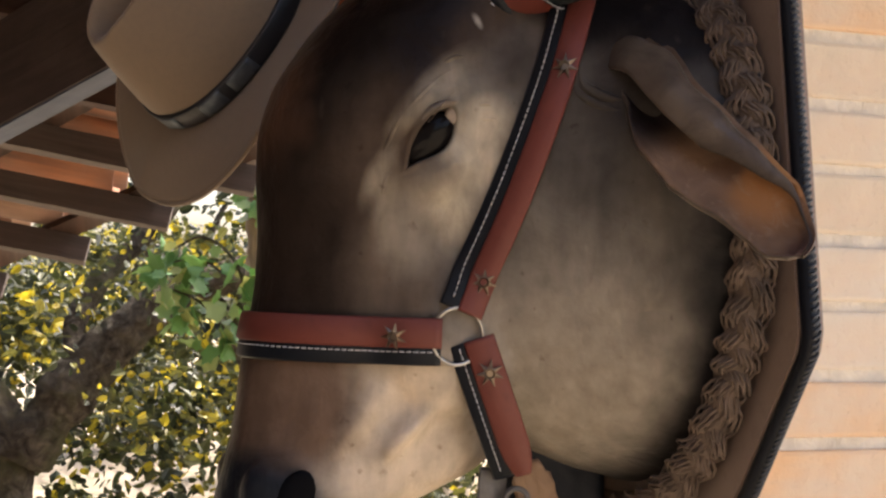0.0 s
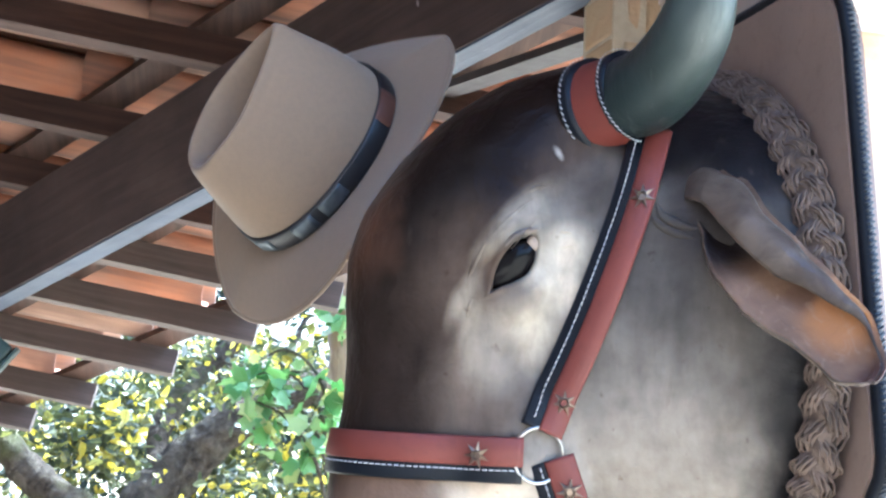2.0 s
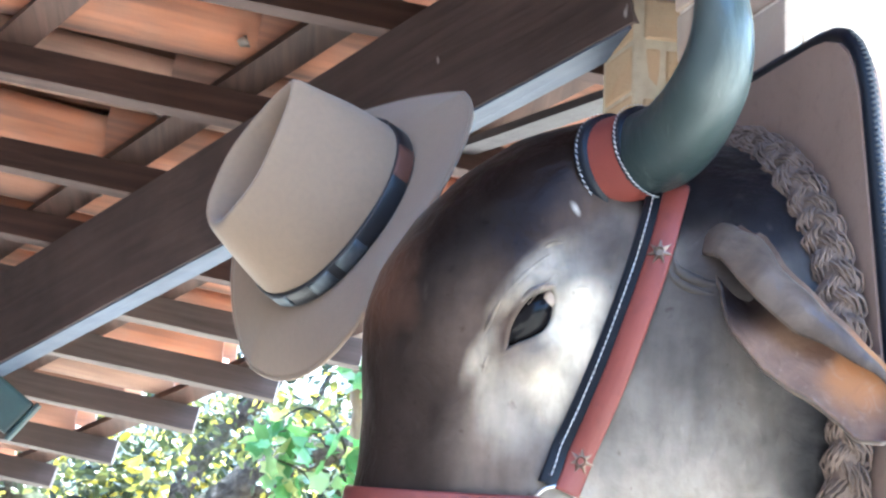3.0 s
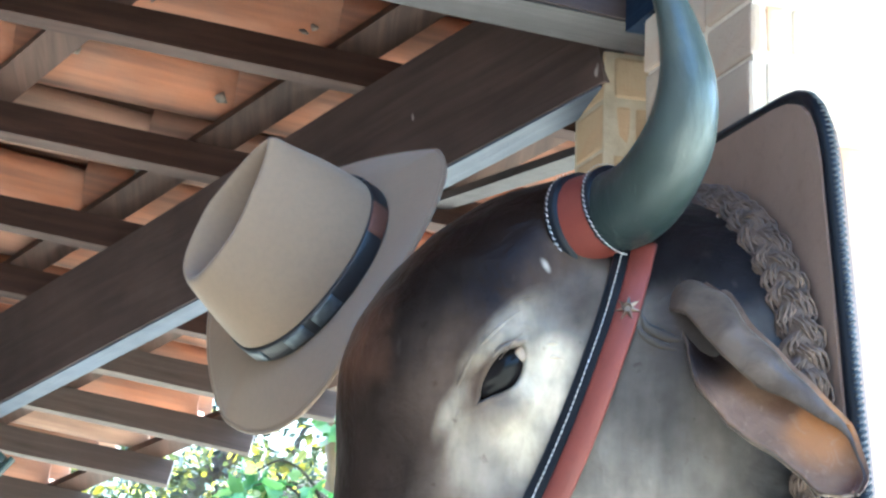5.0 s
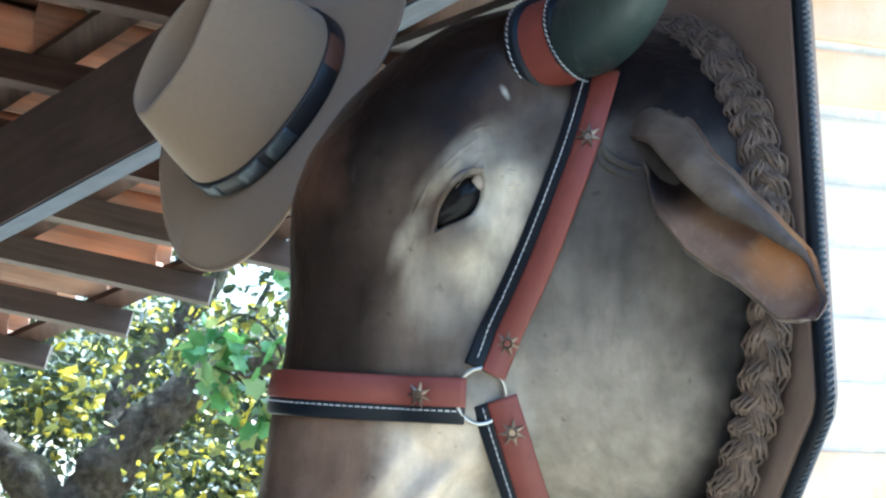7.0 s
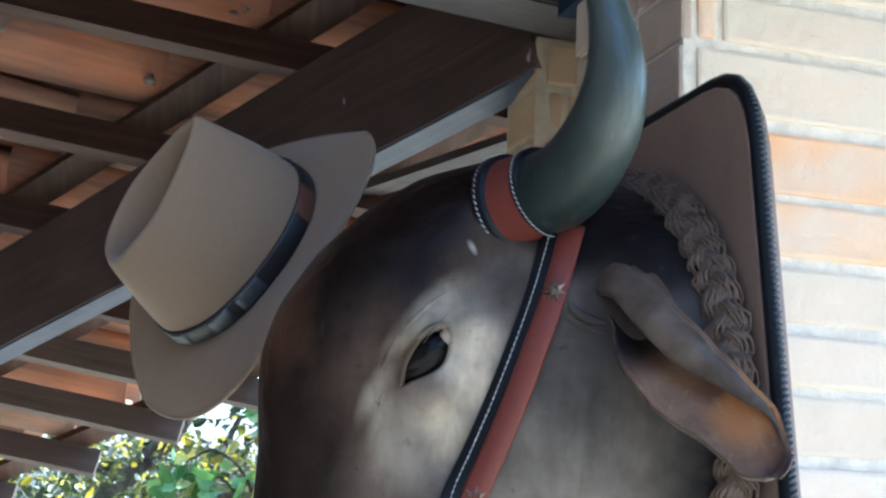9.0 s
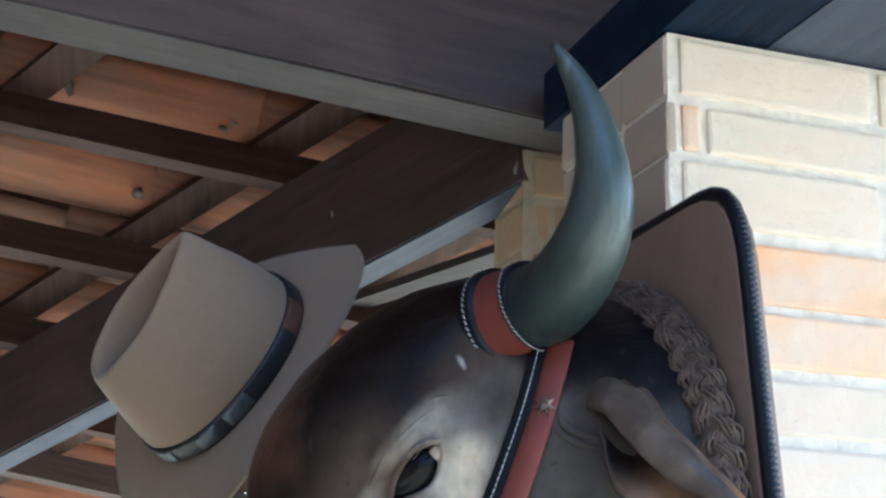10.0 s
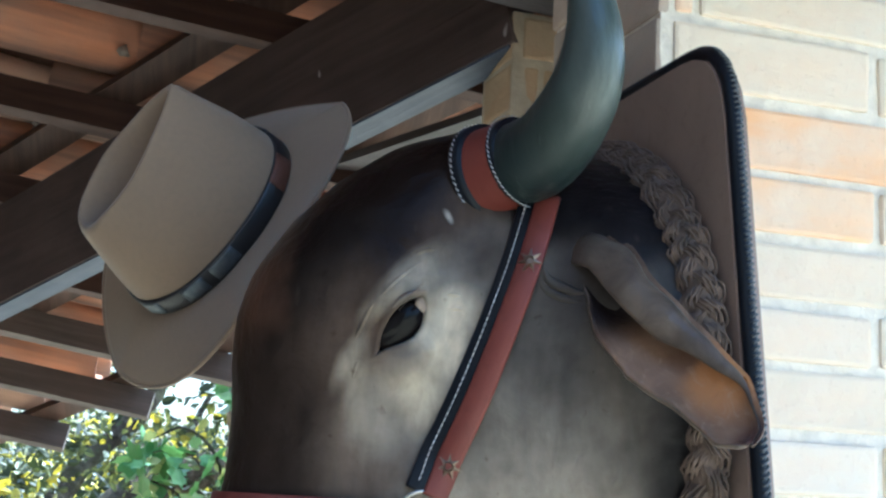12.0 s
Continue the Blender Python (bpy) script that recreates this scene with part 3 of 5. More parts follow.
def head_mesh():
    bm = bmesh.new()
    # skull, in level slices: height, front, back, half width
    slices = [
        (1.880, -0.150, -0.06, 0.045), (1.863, -0.196, -0.05, 0.078), (1.845, -0.244, -0.05, 0.098), (1.81, -0.292, -0.05, 0.110),
        (1.77, -0.330, -0.05, 0.117), (1.72, -0.362, -0.05, 0.122), (1.68, -0.375, -0.05, 0.121), (1.64, -0.376, -0.06, 0.115),
        (1.59, -0.373, -0.07, 0.105), (1.54, -0.375, -0.09, 0.096), (1.49, -0.384, -0.11, 0.087), (1.45, -0.388, -0.13, 0.082),
        (1.415, -0.392, -0.15, 0.081), (1.39, -0.398, -0.178, 0.083), (1.365, -0.404, -0.235, 0.084), (1.345, -0.405, -0.285, 0.081),
        (1.32, -0.398, -0.315, 0.070), (1.302, -0.38, -0.33, 0.045),
    ]
    rings = []
    for z, f, b, w in slices:
        cx, a = (f + b) / 2, (b - f) / 2
        ring = []
        for k in range(48):
            t = k * math.tau / 48
            c, s = math.cos(t), math.sin(t)
            e = 0.82
            x = cx + a * math.copysign(abs(c) ** e, c)
            taper = 1.0 - 0.16 * max(0.0, -c) ** 2
            ring.append((x, YM + w * taper * math.copysign(abs(s) ** e, s), z))
        rings.append(ring)
    skin(bm, rings)
    # neck, in upright slices towards the board: distance, half width, half height, middle
    rings = []
    for x, ry, rz, zc in ((-0.022, 0.250, 0.243, 1.615), (-0.05, 0.242, 0.239, 1.617), (-0.09, 0.222, 0.235, 1.622), (-0.14, 0.180, 0.226, 1.632), (-0.19, 0.142, 0.212, 1.640), (-0.24, 0.110, 0.18, 1.645)):
        rings.append([(x, YM + ry * math.cos(k * math.tau / 56), zc + rz * math.sin(k * math.tau / 56)) for k in range(56)])
    skin(bm, rings)

    def ball(c, r, turn=(0, 0, 0)):
        m = pose(*c, *turn) @ Matrix.Diagonal((*r, 1))
        bmesh.ops.create_icosphere(bm, subdivisions=3, radius=1.0, matrix=m)

    for s in (1, -1):
        y = lambda v: YM + s * (v - YM)
        ball((-0.250, y(-0.030), 1.700), (0.050, 0.024, 0.026), (0, -35, 0))      # brow
        ball((-0.238, y(-0.030), 1.645), (0.038, 0.020, 0.020), (0, -40, 0))      # below the eye
        ball((-0.180, y(0.026), 1.798), (0.037, 0.042, 0.031))                      # root of the horn
        ball((-0.30, y(0.015), 1.545), (0.03, 0.022, 0.10), (0, 8, 0))            # cheek bone
        ball((-0.215, y(-0.010), 1.53), (0.07, 0.03, 0.09), (0, 20, 0))           # jaw muscle
        ball((-0.135, y(-0.035), 1.715), (0.040, 0.045, 0.035))                     # root of the ear
        ball((-0.297, y(-0.004), 1.444), (0.008, 0.011, 0.040), (0, 38, 0))       # folds of the muzzle
        ball((-0.258, y(-0.013), 1.434), (0.008, 0.011, 0.042), (0, 42, 0))
        ball((-0.330, y(0.010), 1.440), (0.008, 0.010, 0.030), (0, 30, 0))
        ball((-0.362, y(0.015), 1.378), (0.034, 0.026, 0.030))                    # nostril wing
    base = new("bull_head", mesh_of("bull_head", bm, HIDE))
    md = base.modifiers.new("union", "REMESH")
    md.mode, md.voxel_size = "VOXEL", 0.0055
    md = base.modifiers.new("soft", "SMOOTH")
    md.factor, md.iterations = 0.5, 14
    baked(base)
    return base


HEAD = head_mesh()
from mathutils.bvhtree import BVHTree

SKIN = BVHTree.FromObject(HEAD, bpy.context.evaluated_depsgraph_get())
LINE = Vector((0.36, 1.0, 0.08)).normalized()     # the side from which the head's flank is dressed


def on_head(x, z, y=-0.04, lift=0.0):
    """The place on the head's near flank under (x, y, z) along LINE, and the normal there."""
    o = Vector((x, y, z)) - LINE * 0.5
    p, n, _, _ = SKIN.ray_cast(o, LINE)
    if p is None:
        p, n, _, _ = SKIN.find_nearest(Vector((x, y, z)))
    return p + n * lift, n


def finish_head():
    """Horns, ears, eyes and nostrils, joined to the head."""
    bm = bmesh.new()
    bm.from_mesh(HEAD.data)
    for f in bm.faces:
        f.smooth = True
    # near horn: out of the temple, round and up
    path = spline([(-0.186, 0.010, 1.805), (-0.166, -0.036, 1.814), (-0.152, -0.090, 1.822), (-0.146, -0.140, 1.850), (-0.143, -0.160, 1.890), (-0.146, -0.158, 1.935), (-0.157, -0.148, 1.985), (-0.181, -0.142, 2.027)], 40)
    rad = [float(np.interp(i / 40, (0, 0.25, 0.45, 0.65, 0.8, 0.93, 1), (0.039, 0.0365, 0.031, 0.0225, 0.0155, 0.0085, 0.003))) for i in range(41)]
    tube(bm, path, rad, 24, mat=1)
    # far horn, whose tip carries the hat
    path = spline([(-0.200, 0.145, 1.775), (-0.225, 0.22, 1.765), (-0.265, 0.30, 1.77), (-0.33, 0.355, 1.79), (-0.395, 0.372, 1.825)], 30)
    rad = [0.046 * (1 - i / 30) ** 0.6 + 0.004 for i in range(31)]
    tube(bm, path, rad, 20, mat=1)
    # ears: a drooping leaf, its upper edge rolled over towards the front
    sect = [(-1.0, 0.10), (-0.75, -0.10), (-0.40, -0.26), (0.0, -0.34), (0.45, -0.26), (0.82, -0.05), (0.98, 0.20), (0.92, 0.42), (0.66, 0.52), (0.34, 0.50), (0.08, 0.40)]
    wid = (0.034, 0.037, 0.036, 0.034, 0.030, 0.026, 0.021, 0.014, 0.005)
    low = (0.006, 0.006, 0.013, 0.033, 0.040, 0.033, 0.028, 0.019, 0.006)
    roll = (1.0, 1.0, 1.05, 1.1, 1.1, 0.62, 0.20, 0.10, 0.05)
    for s in (1, -1):
        mid = spline([(-0.130, -0.034, 1.722), (-0.119, -0.085, 1.719), (-0.110, -0.120, 1.701), (-0.104, -0.155, 1.675), (-0.089, -0.185, 1.649), (-0.076, -0.215, 1.625), (-0.066, -0.243, 1.602), (-0.067, -0.264, 1.580), (-0.069, -0.273, 1.571)], 40)
        rings = []
        for i, p in enumerate(mid):
            f = i / 40 * 8
            w, ro = float(np.interp(f, range(9), wid)), float(np.interp(f, range(9), roll))
            wl = float(np.interp(f, range(9), low))
            t = Vector(mid[min(i + 1, 40)] - mid[max(i - 1, 0)]).normalized()
            u = Vector((0.62, -0.20, 0.76))
            u = (u - t * u.dot(t)).normalized()
            v = u.cross(t)
            if v.y > 0:
                v = -v
            line = []
            for a, b in sect:
                if a > 0 and b > 0.2:
                    a, b = 0.98 + (a - 0.98) * ro, 0.2 + (b - 0.2) * ro
                q = Vector(p) + u * (a * (w if a > 0 else wl)) + v * (b * w)
                if a < 0.3 and f < 1.2:
                    q.y += 0.050 * (1 - f / 1.2) * min(1.0, (0.3 - a) / 0.6)
                line.append(q + noise.noise_vector(q * 30) * 0.0045)
            fine = [Vector(q) for q in spline(line, 30)]
            inn = []
            for k, q in enumerate(fine):
                tan = (fine[min(k + 1, 30)] - fine[max(k - 1, 0)]).normalized()
                nn = tan.cross(t).normalized()
                if nn.dot(v) * (1 if k < 16 else -1) < 0:
                    nn = -nn
                inn.append(q + nn * 0.004)
            rings.append(fine + inn[::-1])
        if s < 0:
            rings = [[Vector((q.x, 2 * YM - q.y, q.z)) for q in r] for r in rings]
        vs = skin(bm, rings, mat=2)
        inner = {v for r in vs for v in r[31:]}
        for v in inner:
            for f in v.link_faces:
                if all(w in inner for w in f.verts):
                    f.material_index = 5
    # folds of hide at the root of the ear
    for pts, r in (([(-0.134, 1.732), (-0.129, 1.716), (-0.119, 1.709), (-0.105, 1.705), (-0.092, 1.704)], 0.0046), ([(-0.138, 1.720), (-0.134, 1.710), (-0.123, 1.702), (-0.108, 1.697), (-0.092, 1.695)], 0.0036)):
        line = []
        for x, z in pts:
            p, q = on_head(x, z)
            line.append(p - q * 0.0016)
        tube(bm, spline(line, 20), [0.0006 + r * math.sin(math.pi * i / 20) for i in range(21)], 10)
    # crease of the brow and wrinkles round the eye
    for pts, r in (([(-0.303, 1.636), (-0.297, 1.655), (-0.2865, 1.677), (-0.272, 1.695), (-0.2595, 1.708), (-0.2455, 1.720), (-0.233, 1.726)], 0.0022), ([(-0.250, 1.727), (-0.240, 1.733), (-0.228, 1.735)], 0.0018), ([(-0.222, 1.694), (-0.213, 1.697), (-0.205, 1.696)], 0.0016), ([(-0.218, 1.684), (-0.208, 1.685), (-0.200, 1.683)], 0.0016), ([(-0.290, 1.640), (-0.296, 1.630), (-0.299, 1.618)], 0.0016)):
        line = []
        for x, z in pts:
            p, q = on_head(x, z)
            line.append(p - q * r * 0.6)
        tube(bm, spline(line, 28), [0.0005 + r * math.sin(math.pi * i / 28) ** 0.7 for i in range(29)], 10)
    # eyes: a dark ball behind lids that close to a point at the inner corner
    for s in (1, -1):
        if s > 0:
            ex, ez = -0.2585, 1.6656
            c, n = on_head(ex, ez)
            open_ = [(-0.0305, 0.0004), (-0.0200, -0.0050), (-0.0090, -0.0096), (0.0040, -0.0120), (0.0160, -0.0112), (0.0260, -0.0078), (0.0335, -0.0030), (0.0300, 0.0030), (0.0215, 0.0092), (0.0120, 0.0136), (0.0030, 0.0145), (-0.0090, 0.0102), (-0.0190, 0.0050), (-0.0275, 0.0018)]
            fine = [Vector(q).to_2d() for q in spline([(a, b, 0.0) for a, b in open_ + open_[:1]], 52)][:-1]
            mid = Vector((-0.001, 0.0015))
            ax = Vector((0.64, 0, 0.77))
            ax = (ax - n * ax.dot(n)).normalized()
            side = n.cross(ax)
            if side.z > 0:
                side = -side
            # hollow for the ball
            for v in bm.verts:
                d = v.co - c
                e = (d.dot(ax) / 0.033) ** 2 + (d.dot(side) / 0.0155) ** 2
                if e < 1.0 and abs(d.dot(n)) < 0.03:
                    v.co -= n * 0.016 * min(1.0, (1.0 - e) * 3)
            rings = []
            for grow, out, lift in ((0.90, 0.0, -0.0075), (0.98, 0.0, -0.0005), (1.02, 0.0006, 0.0018), (1.06, 0.0020, 0.0026), (1.10, 0.0042, 0.0018), (1.14, 0.0066, 0.0010), (1.2, 0.0095, 0.0014), (1.28, 0.0130, 0.0009), (1.34, 0.0175, 0.0004), (1.4, 0.0225, -0.0004), (1.45, 0.0280, -0.0016)):
                ring = []
                for q in fine:
                    d = q - mid
                    w = q + d * (grow - 1) + d.normalized() * out
                    upper = max(0.0, -w.y / 0.012)
                    p, m = on_head(ex + w.x * 0.64 + w.y * 0.77, ez + w.x * 0.77 - w.y * 0.64)
                    ring.append(p + m * (lift + (0.0014 * min(1.0, upper) if lift > 0.001 else 0.0)))
                rings.append(ring)
            rows = [[bm.verts.new(p) for p in r] for r in rings]
            for r0, r1 in zip(rows, rows[1:]):
                for k in range(len(r0)):
                    j = (k + 1) % len(r0)
                    f = bm.faces.new((r0[k], r0[j], r1[j], r1[k]))
                    f.smooth = True
            m = Matrix((ax, side, n)).transposed().to_4x4()
            m.translation = c - n * 0.0082 - ax * 0.0005 + side * 0.0012
            made = bmesh.ops.create_uvsphere(bm, u_segments=28, v_segments=18, radius=1.0, matrix=m @ Matrix.Diagonal((0.0272, 0.0175, 0.0125, 1)))["verts"]
            for f in {f for v in made for f in v.link_faces}:
                f.material_index, f.smooth = 3, True
            # pale flesh in the outer corner, the fold of the upper lid and a few lashes
            m.translation = c - n * 0.0040 + ax * 0.0270 + side * 0.0010
            made = bmesh.ops.create_uvsphere(bm, u_segments=18, v_segments=12, radius=1.0, matrix=m @ Matrix.Diagonal((0.0080, 0.0075, 0.0034, 1)))["verts"]
            for f in {f for v in made for f in v.link_faces}:
                f.material_index, f.smooth = 6, True
            fold = [(0.004, -0.0150), (0.013, -0.0158), (0.022, -0.0140), (0.031, -0.0095), (0.038, -0.0040)]
            line = []
            for u, w in fold:
                p, q = on_head(ex + u * 0.64 + w * 0.77, ez + u * 0.77 - w * 0.64)
                line.append(p + q * 0.0022)
            tube(bm, spline(line, 16), [0.0012 + 0.0016 * math.sin(math.pi * i / 16) for i in range(17)], 8, mat=2)
            for j in range(9):
                u = 0.010 + 0.0028 * j
                p, q = on_head(ex + u * 0.64 - 0.0105 * 0.77, ez + u * 0.77 + 0.0105 * 0.64)
                p = p + q * 0.002
                way = (q * 0.8 + ax * (0.25 + 0.07 * j) - side * 0.35).normalized()
                tube(bm, [p, p + way * 0.006, p + way * 0.011 + ax * 0.002], [0.0005, 0.0004, 0.0002], 5, mat=2)
        # nostril
        if s > 0:
            c, n = on_head(-0.350, 1.372, 0.0)
        if s > 0:
            ax = Vector((0.25, 0, 1.0))
            ax = (ax - n * ax.dot(n)).normalized()
            m = Matrix((ax, n.cross(ax), n)).transposed().to_4x4()
            m.translation = c - n * 0.004
            made = bmesh.ops.create_uvsphere(bm, u_segments=20, v_segments=12, radius=1.0, matrix=m @ Matrix.Diagonal((0.027, 0.017, 0.008, 1)))["verts"]
            for f in {f for v in made for f in v.link_faces}:
                f.material_index, f.smooth = 4, True
    me = HEAD.data
    for m in (HORN, EAR, EYE, NOSTRIL, EARIN, FLESH):
        me.materials.append(m)
    bm.to_mesh(me)
    bm.free()
    me.polygons.foreach_set("use_smooth", [True] * len(me.polygons))
    tagged(HEAD, "glossy painted brown and grey mounted bull head with grey horns", "sculpture")


finish_head()


# ---------------------------------------------------------------- board and rope
def board_outline(inset=0.0):
    half = [(0.0, 1.946), (0.176, 1.945), (0.202, 1.942), (0.224, 1.934), (0.240, 1.920), (0.251, 1.902), (0.260, 1.874), (0.3145, 1.512), (0.311, 1.495), (0.229, 1.375), (0.146, 1.28), (0.0, 1.245)]
    c = Vector((0.0, 1.6))
    out = []
    pts = [Vector(p) for p in half]
    for p in pts + [Vector((-q.x, q.y)) for q in pts[-2:0:-1]]:
        d = p - c
        p = c + d * (1 - inset / d.length)
        out.append((YM - p.x, p.y))
    return out


def resample(pts, step):
    """Even points along a closed line."""
    P = [np.array(p, float) for p in pts] + [np.array(pts[0], float)]
    seg = [np.linalg.norm(b - a) for a, b in zip(P, P[1:])]
    total, cum = sum(seg), np.cumsum([0, *seg])
    n = max(3, round(total / step))
    out = []
    for k in range(n):
        d = k / n * total
        i = min(int(np.searchsorted(cum, d, side="right")) - 1, len(seg) - 1)
        out.append(P[i] + (P[i + 1] - P[i]) * ((d - cum[i]) / seg[i]))
    return out


def plaque():
    top = empty("plaque", (0, YM, 1.6))
    shift = Matrix.Translation((0, -YM, -1.6))
    bm = bmesh.new()
    ol = board_outline(0.031)
    front = [bm.verts.new((-0.024, y, z)) for y, z in ol]
    back = [bm.verts.new((-0.002, y, z)) for y, z in ol]
    bm.faces.new(front)
    bm.faces.new(back[::-1])
    for i in range(len(ol)):
        j = (i + 1) % len(ol)
        bm.faces.new((front[i], back[i], back[j], front[j]))
    bm.transform(shift)
    part("panel", bm, BOARD, top, "panel covered in smooth brown leather", smooth=False)
    bm = bmesh.new()
    line = resample(board_outline(0.0255), 0.0052)
    tube(bm, [(-0.017, y, z) for y, z in line], 0.0064, 10, closed=True)
    bm.transform(shift)
    edging = part("edging", bm, BLACK, top, "black leather edging")
    bm = bmesh.new()
    for k, (y, z) in enumerate(line):
        y2, z2 = line[(k + 1) % len(line)]
        d = Vector((0, y2 - y, z2 - z)).normalized()
        o = Vector((0, YM - y, 1.6 - z)).normalized()
        p = Vector((-0.017, y, z))
        arc = []
        for a in range(7):
            t = radians(-75 + a * 92 / 6)
            arc.append(p + (Vector((-1, 0, 0)) * math.sin(t) - o * math.cos(t)) * 0.0070 + d * 0.0024 * (a / 3 - 1))
        tube(bm, arc, 0.0013, 6)
    bm.transform(shift)
    tagged(part("lacing", bm, LACE, edging, "whip-stitched black thong lacing"), kind="stuff")
    tagged(top, "shield-shaped plaque in brown leather with laced black edge", "plaque")


plaque()


def rope():
    """Flat plait of three bundles of thin cords, lying in the corner of neck and board."""
    top = empty("rope_braid", (-0.05, YM, 1.615))
    n, waves = 1100, 20

    def at(a, lat, hgt):
        out, fore = 0.257 * (1 + 0.075 * max(0.0, -math.sin(a))) + 0.66 * lat + 0.75 * hgt, 0.75 * lat - 0.66 * hgt
        return (0.003 + fore, out * math.cos(a), (out - 0.007) * math.sin(a))

    bm = bmesh.new()
    tube(bm, [at(i / 120 * math.tau, 0.0, -0.010) for i in range(120)], 0.012, 8, closed=True)
    part("core", bm, CORD, top)
    for s in range(3):
        bm = bmesh.new()
        for c in range(13):
            k = (c - 6) * 0.72
            pts = []
            for i in range(n):
                a = i / n * math.tau
                ph = a * waves + s * math.tau / 3 + 0.45 * math.sin(7 * a) + 0.3 * math.sin(17 * a + 1)
                lat = (0.0088 + 0.0012 * math.sin(11 * a + s)) * math.sin(ph) + 0.0021 * k + 0.0005 * math.sin(170 * a + 2 * c) + 0.0013 * math.sin(31 * a + 2.3 * c) + 0.0007 * math.sin(83 * a + 1.7 * c + s)
                hgt = 0.0038 * math.sin(2 * ph) - 0.00030 * k * k + 0.0008 * math.cos(c * 2.1 + 60 * a)
                pts.append(at(a, lat, hgt))
            tube(bm, pts, 0.00125, 5, closed=True)
        tagged(part("strand", bm, CORD, top), kind="stuff")
    tagged(top, "thick plaited brown rope round the neck of the head", "rope")


rope()


# ---------------------------------------------------------------- halter
def ribbon(bm, pts, normals, width, thick, off=0.0, mat=0):
    """A strap along surface points; off shifts it sideways."""
    P = [Vector(p) for p in pts]
    rings = []
    for i, (p, n) in enumerate(zip(P, normals)):
        t = (P[min(i + 1, len(P) - 1)] - P[max(i - 1, 0)]).normalized()
        s = t.cross(n).normalized()
        n = s.cross(t)
        w = width[i] if isinstance(width, list) else width
        e = thick * 0.45
        prof = [(-w / 2, 0), (-w / 2, thick - e), (-w / 2 + e, thick), (w / 2 - e, thick), (w / 2, thick - e), (w / 2, 0)]
        rings.append([p + s * (a + off) + n * b for a, b in prof])
    skin(bm, rings, mat=mat)


def surface_line(ctrl, n, lift=0.0, y=-0.04):
    pts, nor = [], []
    for x, z in spline(ctrl, n):
        p, m = on_head(x, z, y)
        pts.append(p)
        nor.append(m)
    for _ in range(8):
        pts = [pts[0]] + [(a + b * 2 + c) / 4 for a, b, c in zip(pts, pts[1:], pts[2:])] + [pts[-1]]
        nor = [nor[0]] + [((a + b * 2 + c) / 4).normalized() for a, b, c in zip(nor, nor[1:], nor[2:])] + [nor[-1]]
    return [p + m * lift for p, m in zip(pts, nor)], nor


def stitches(bm, pts, nor, off, lift, step=0.0054, size=0.0037):
    """White thread dashes at even steps along a strap."""
    P = [Vector(p) for p in pts]
    cum = np.cumsum([0.0] + [(q - p).length for p, q in zip(P, P[1:])])
    for d in np.arange(step, cum[-1] - step, step):
        i = int(np.searchsorted(cum, d)) - 1
        u = (d - cum[i]) / (cum[i + 1] - cum[i])
        n = nor[i].lerp(nor[i + 1], u).normalized()
        t = (P[i + 1] - P[i]).normalized()
        c = P[i].lerp(P[i + 1], u) + t.cross(n).normalized() * off + n * lift
        tube(bm, [c - t * size / 2, c - t * size / 4 + n * 0.0007, c + t * size / 4 + n * 0.0007, c + t * size / 2], 0.00058, 5)


def star(parent, p, n, r=0.0115, turn=0.0):
    bm = bmesh.new()
    n = n.normalized()
    a = n.orthogonal().normalized()
    b = n.cross(a)
    outer, inner, hole, low = [], [], [], []
    k2 = 14
    for k in range(k2):
        t = turn + k * math.tau / k2
        d = a * math.cos(t) + b * math.sin(t)
        rr = r if k % 2 == 0 else r * 0.40
        outer.append(bm.verts.new(p + d * rr + n * 0.0006))
        low.append(bm.verts.new(p + d * rr - n * 0.0008))
        inner.append(bm.verts.new(p + d * r * 0.36 + n * 0.0024))
        hole.append(bm.verts.new(p + d * r * 0.24 - n * 0.0002))
    for k in range(k2):
        j = (k + 1) % k2
        bm.faces.new((low[k], low[j], outer[j], outer[k]))
        bm.faces.new((outer[k], outer[j], inner[j], inner[k]))
        bm.faces.new((inner[k], inner[j], hole[j], hole[k]))
    bm.faces.new(hole)
    return part("star_stud", bm, BRASS, parent, "seven-pointed brass star stud", smooth=False)


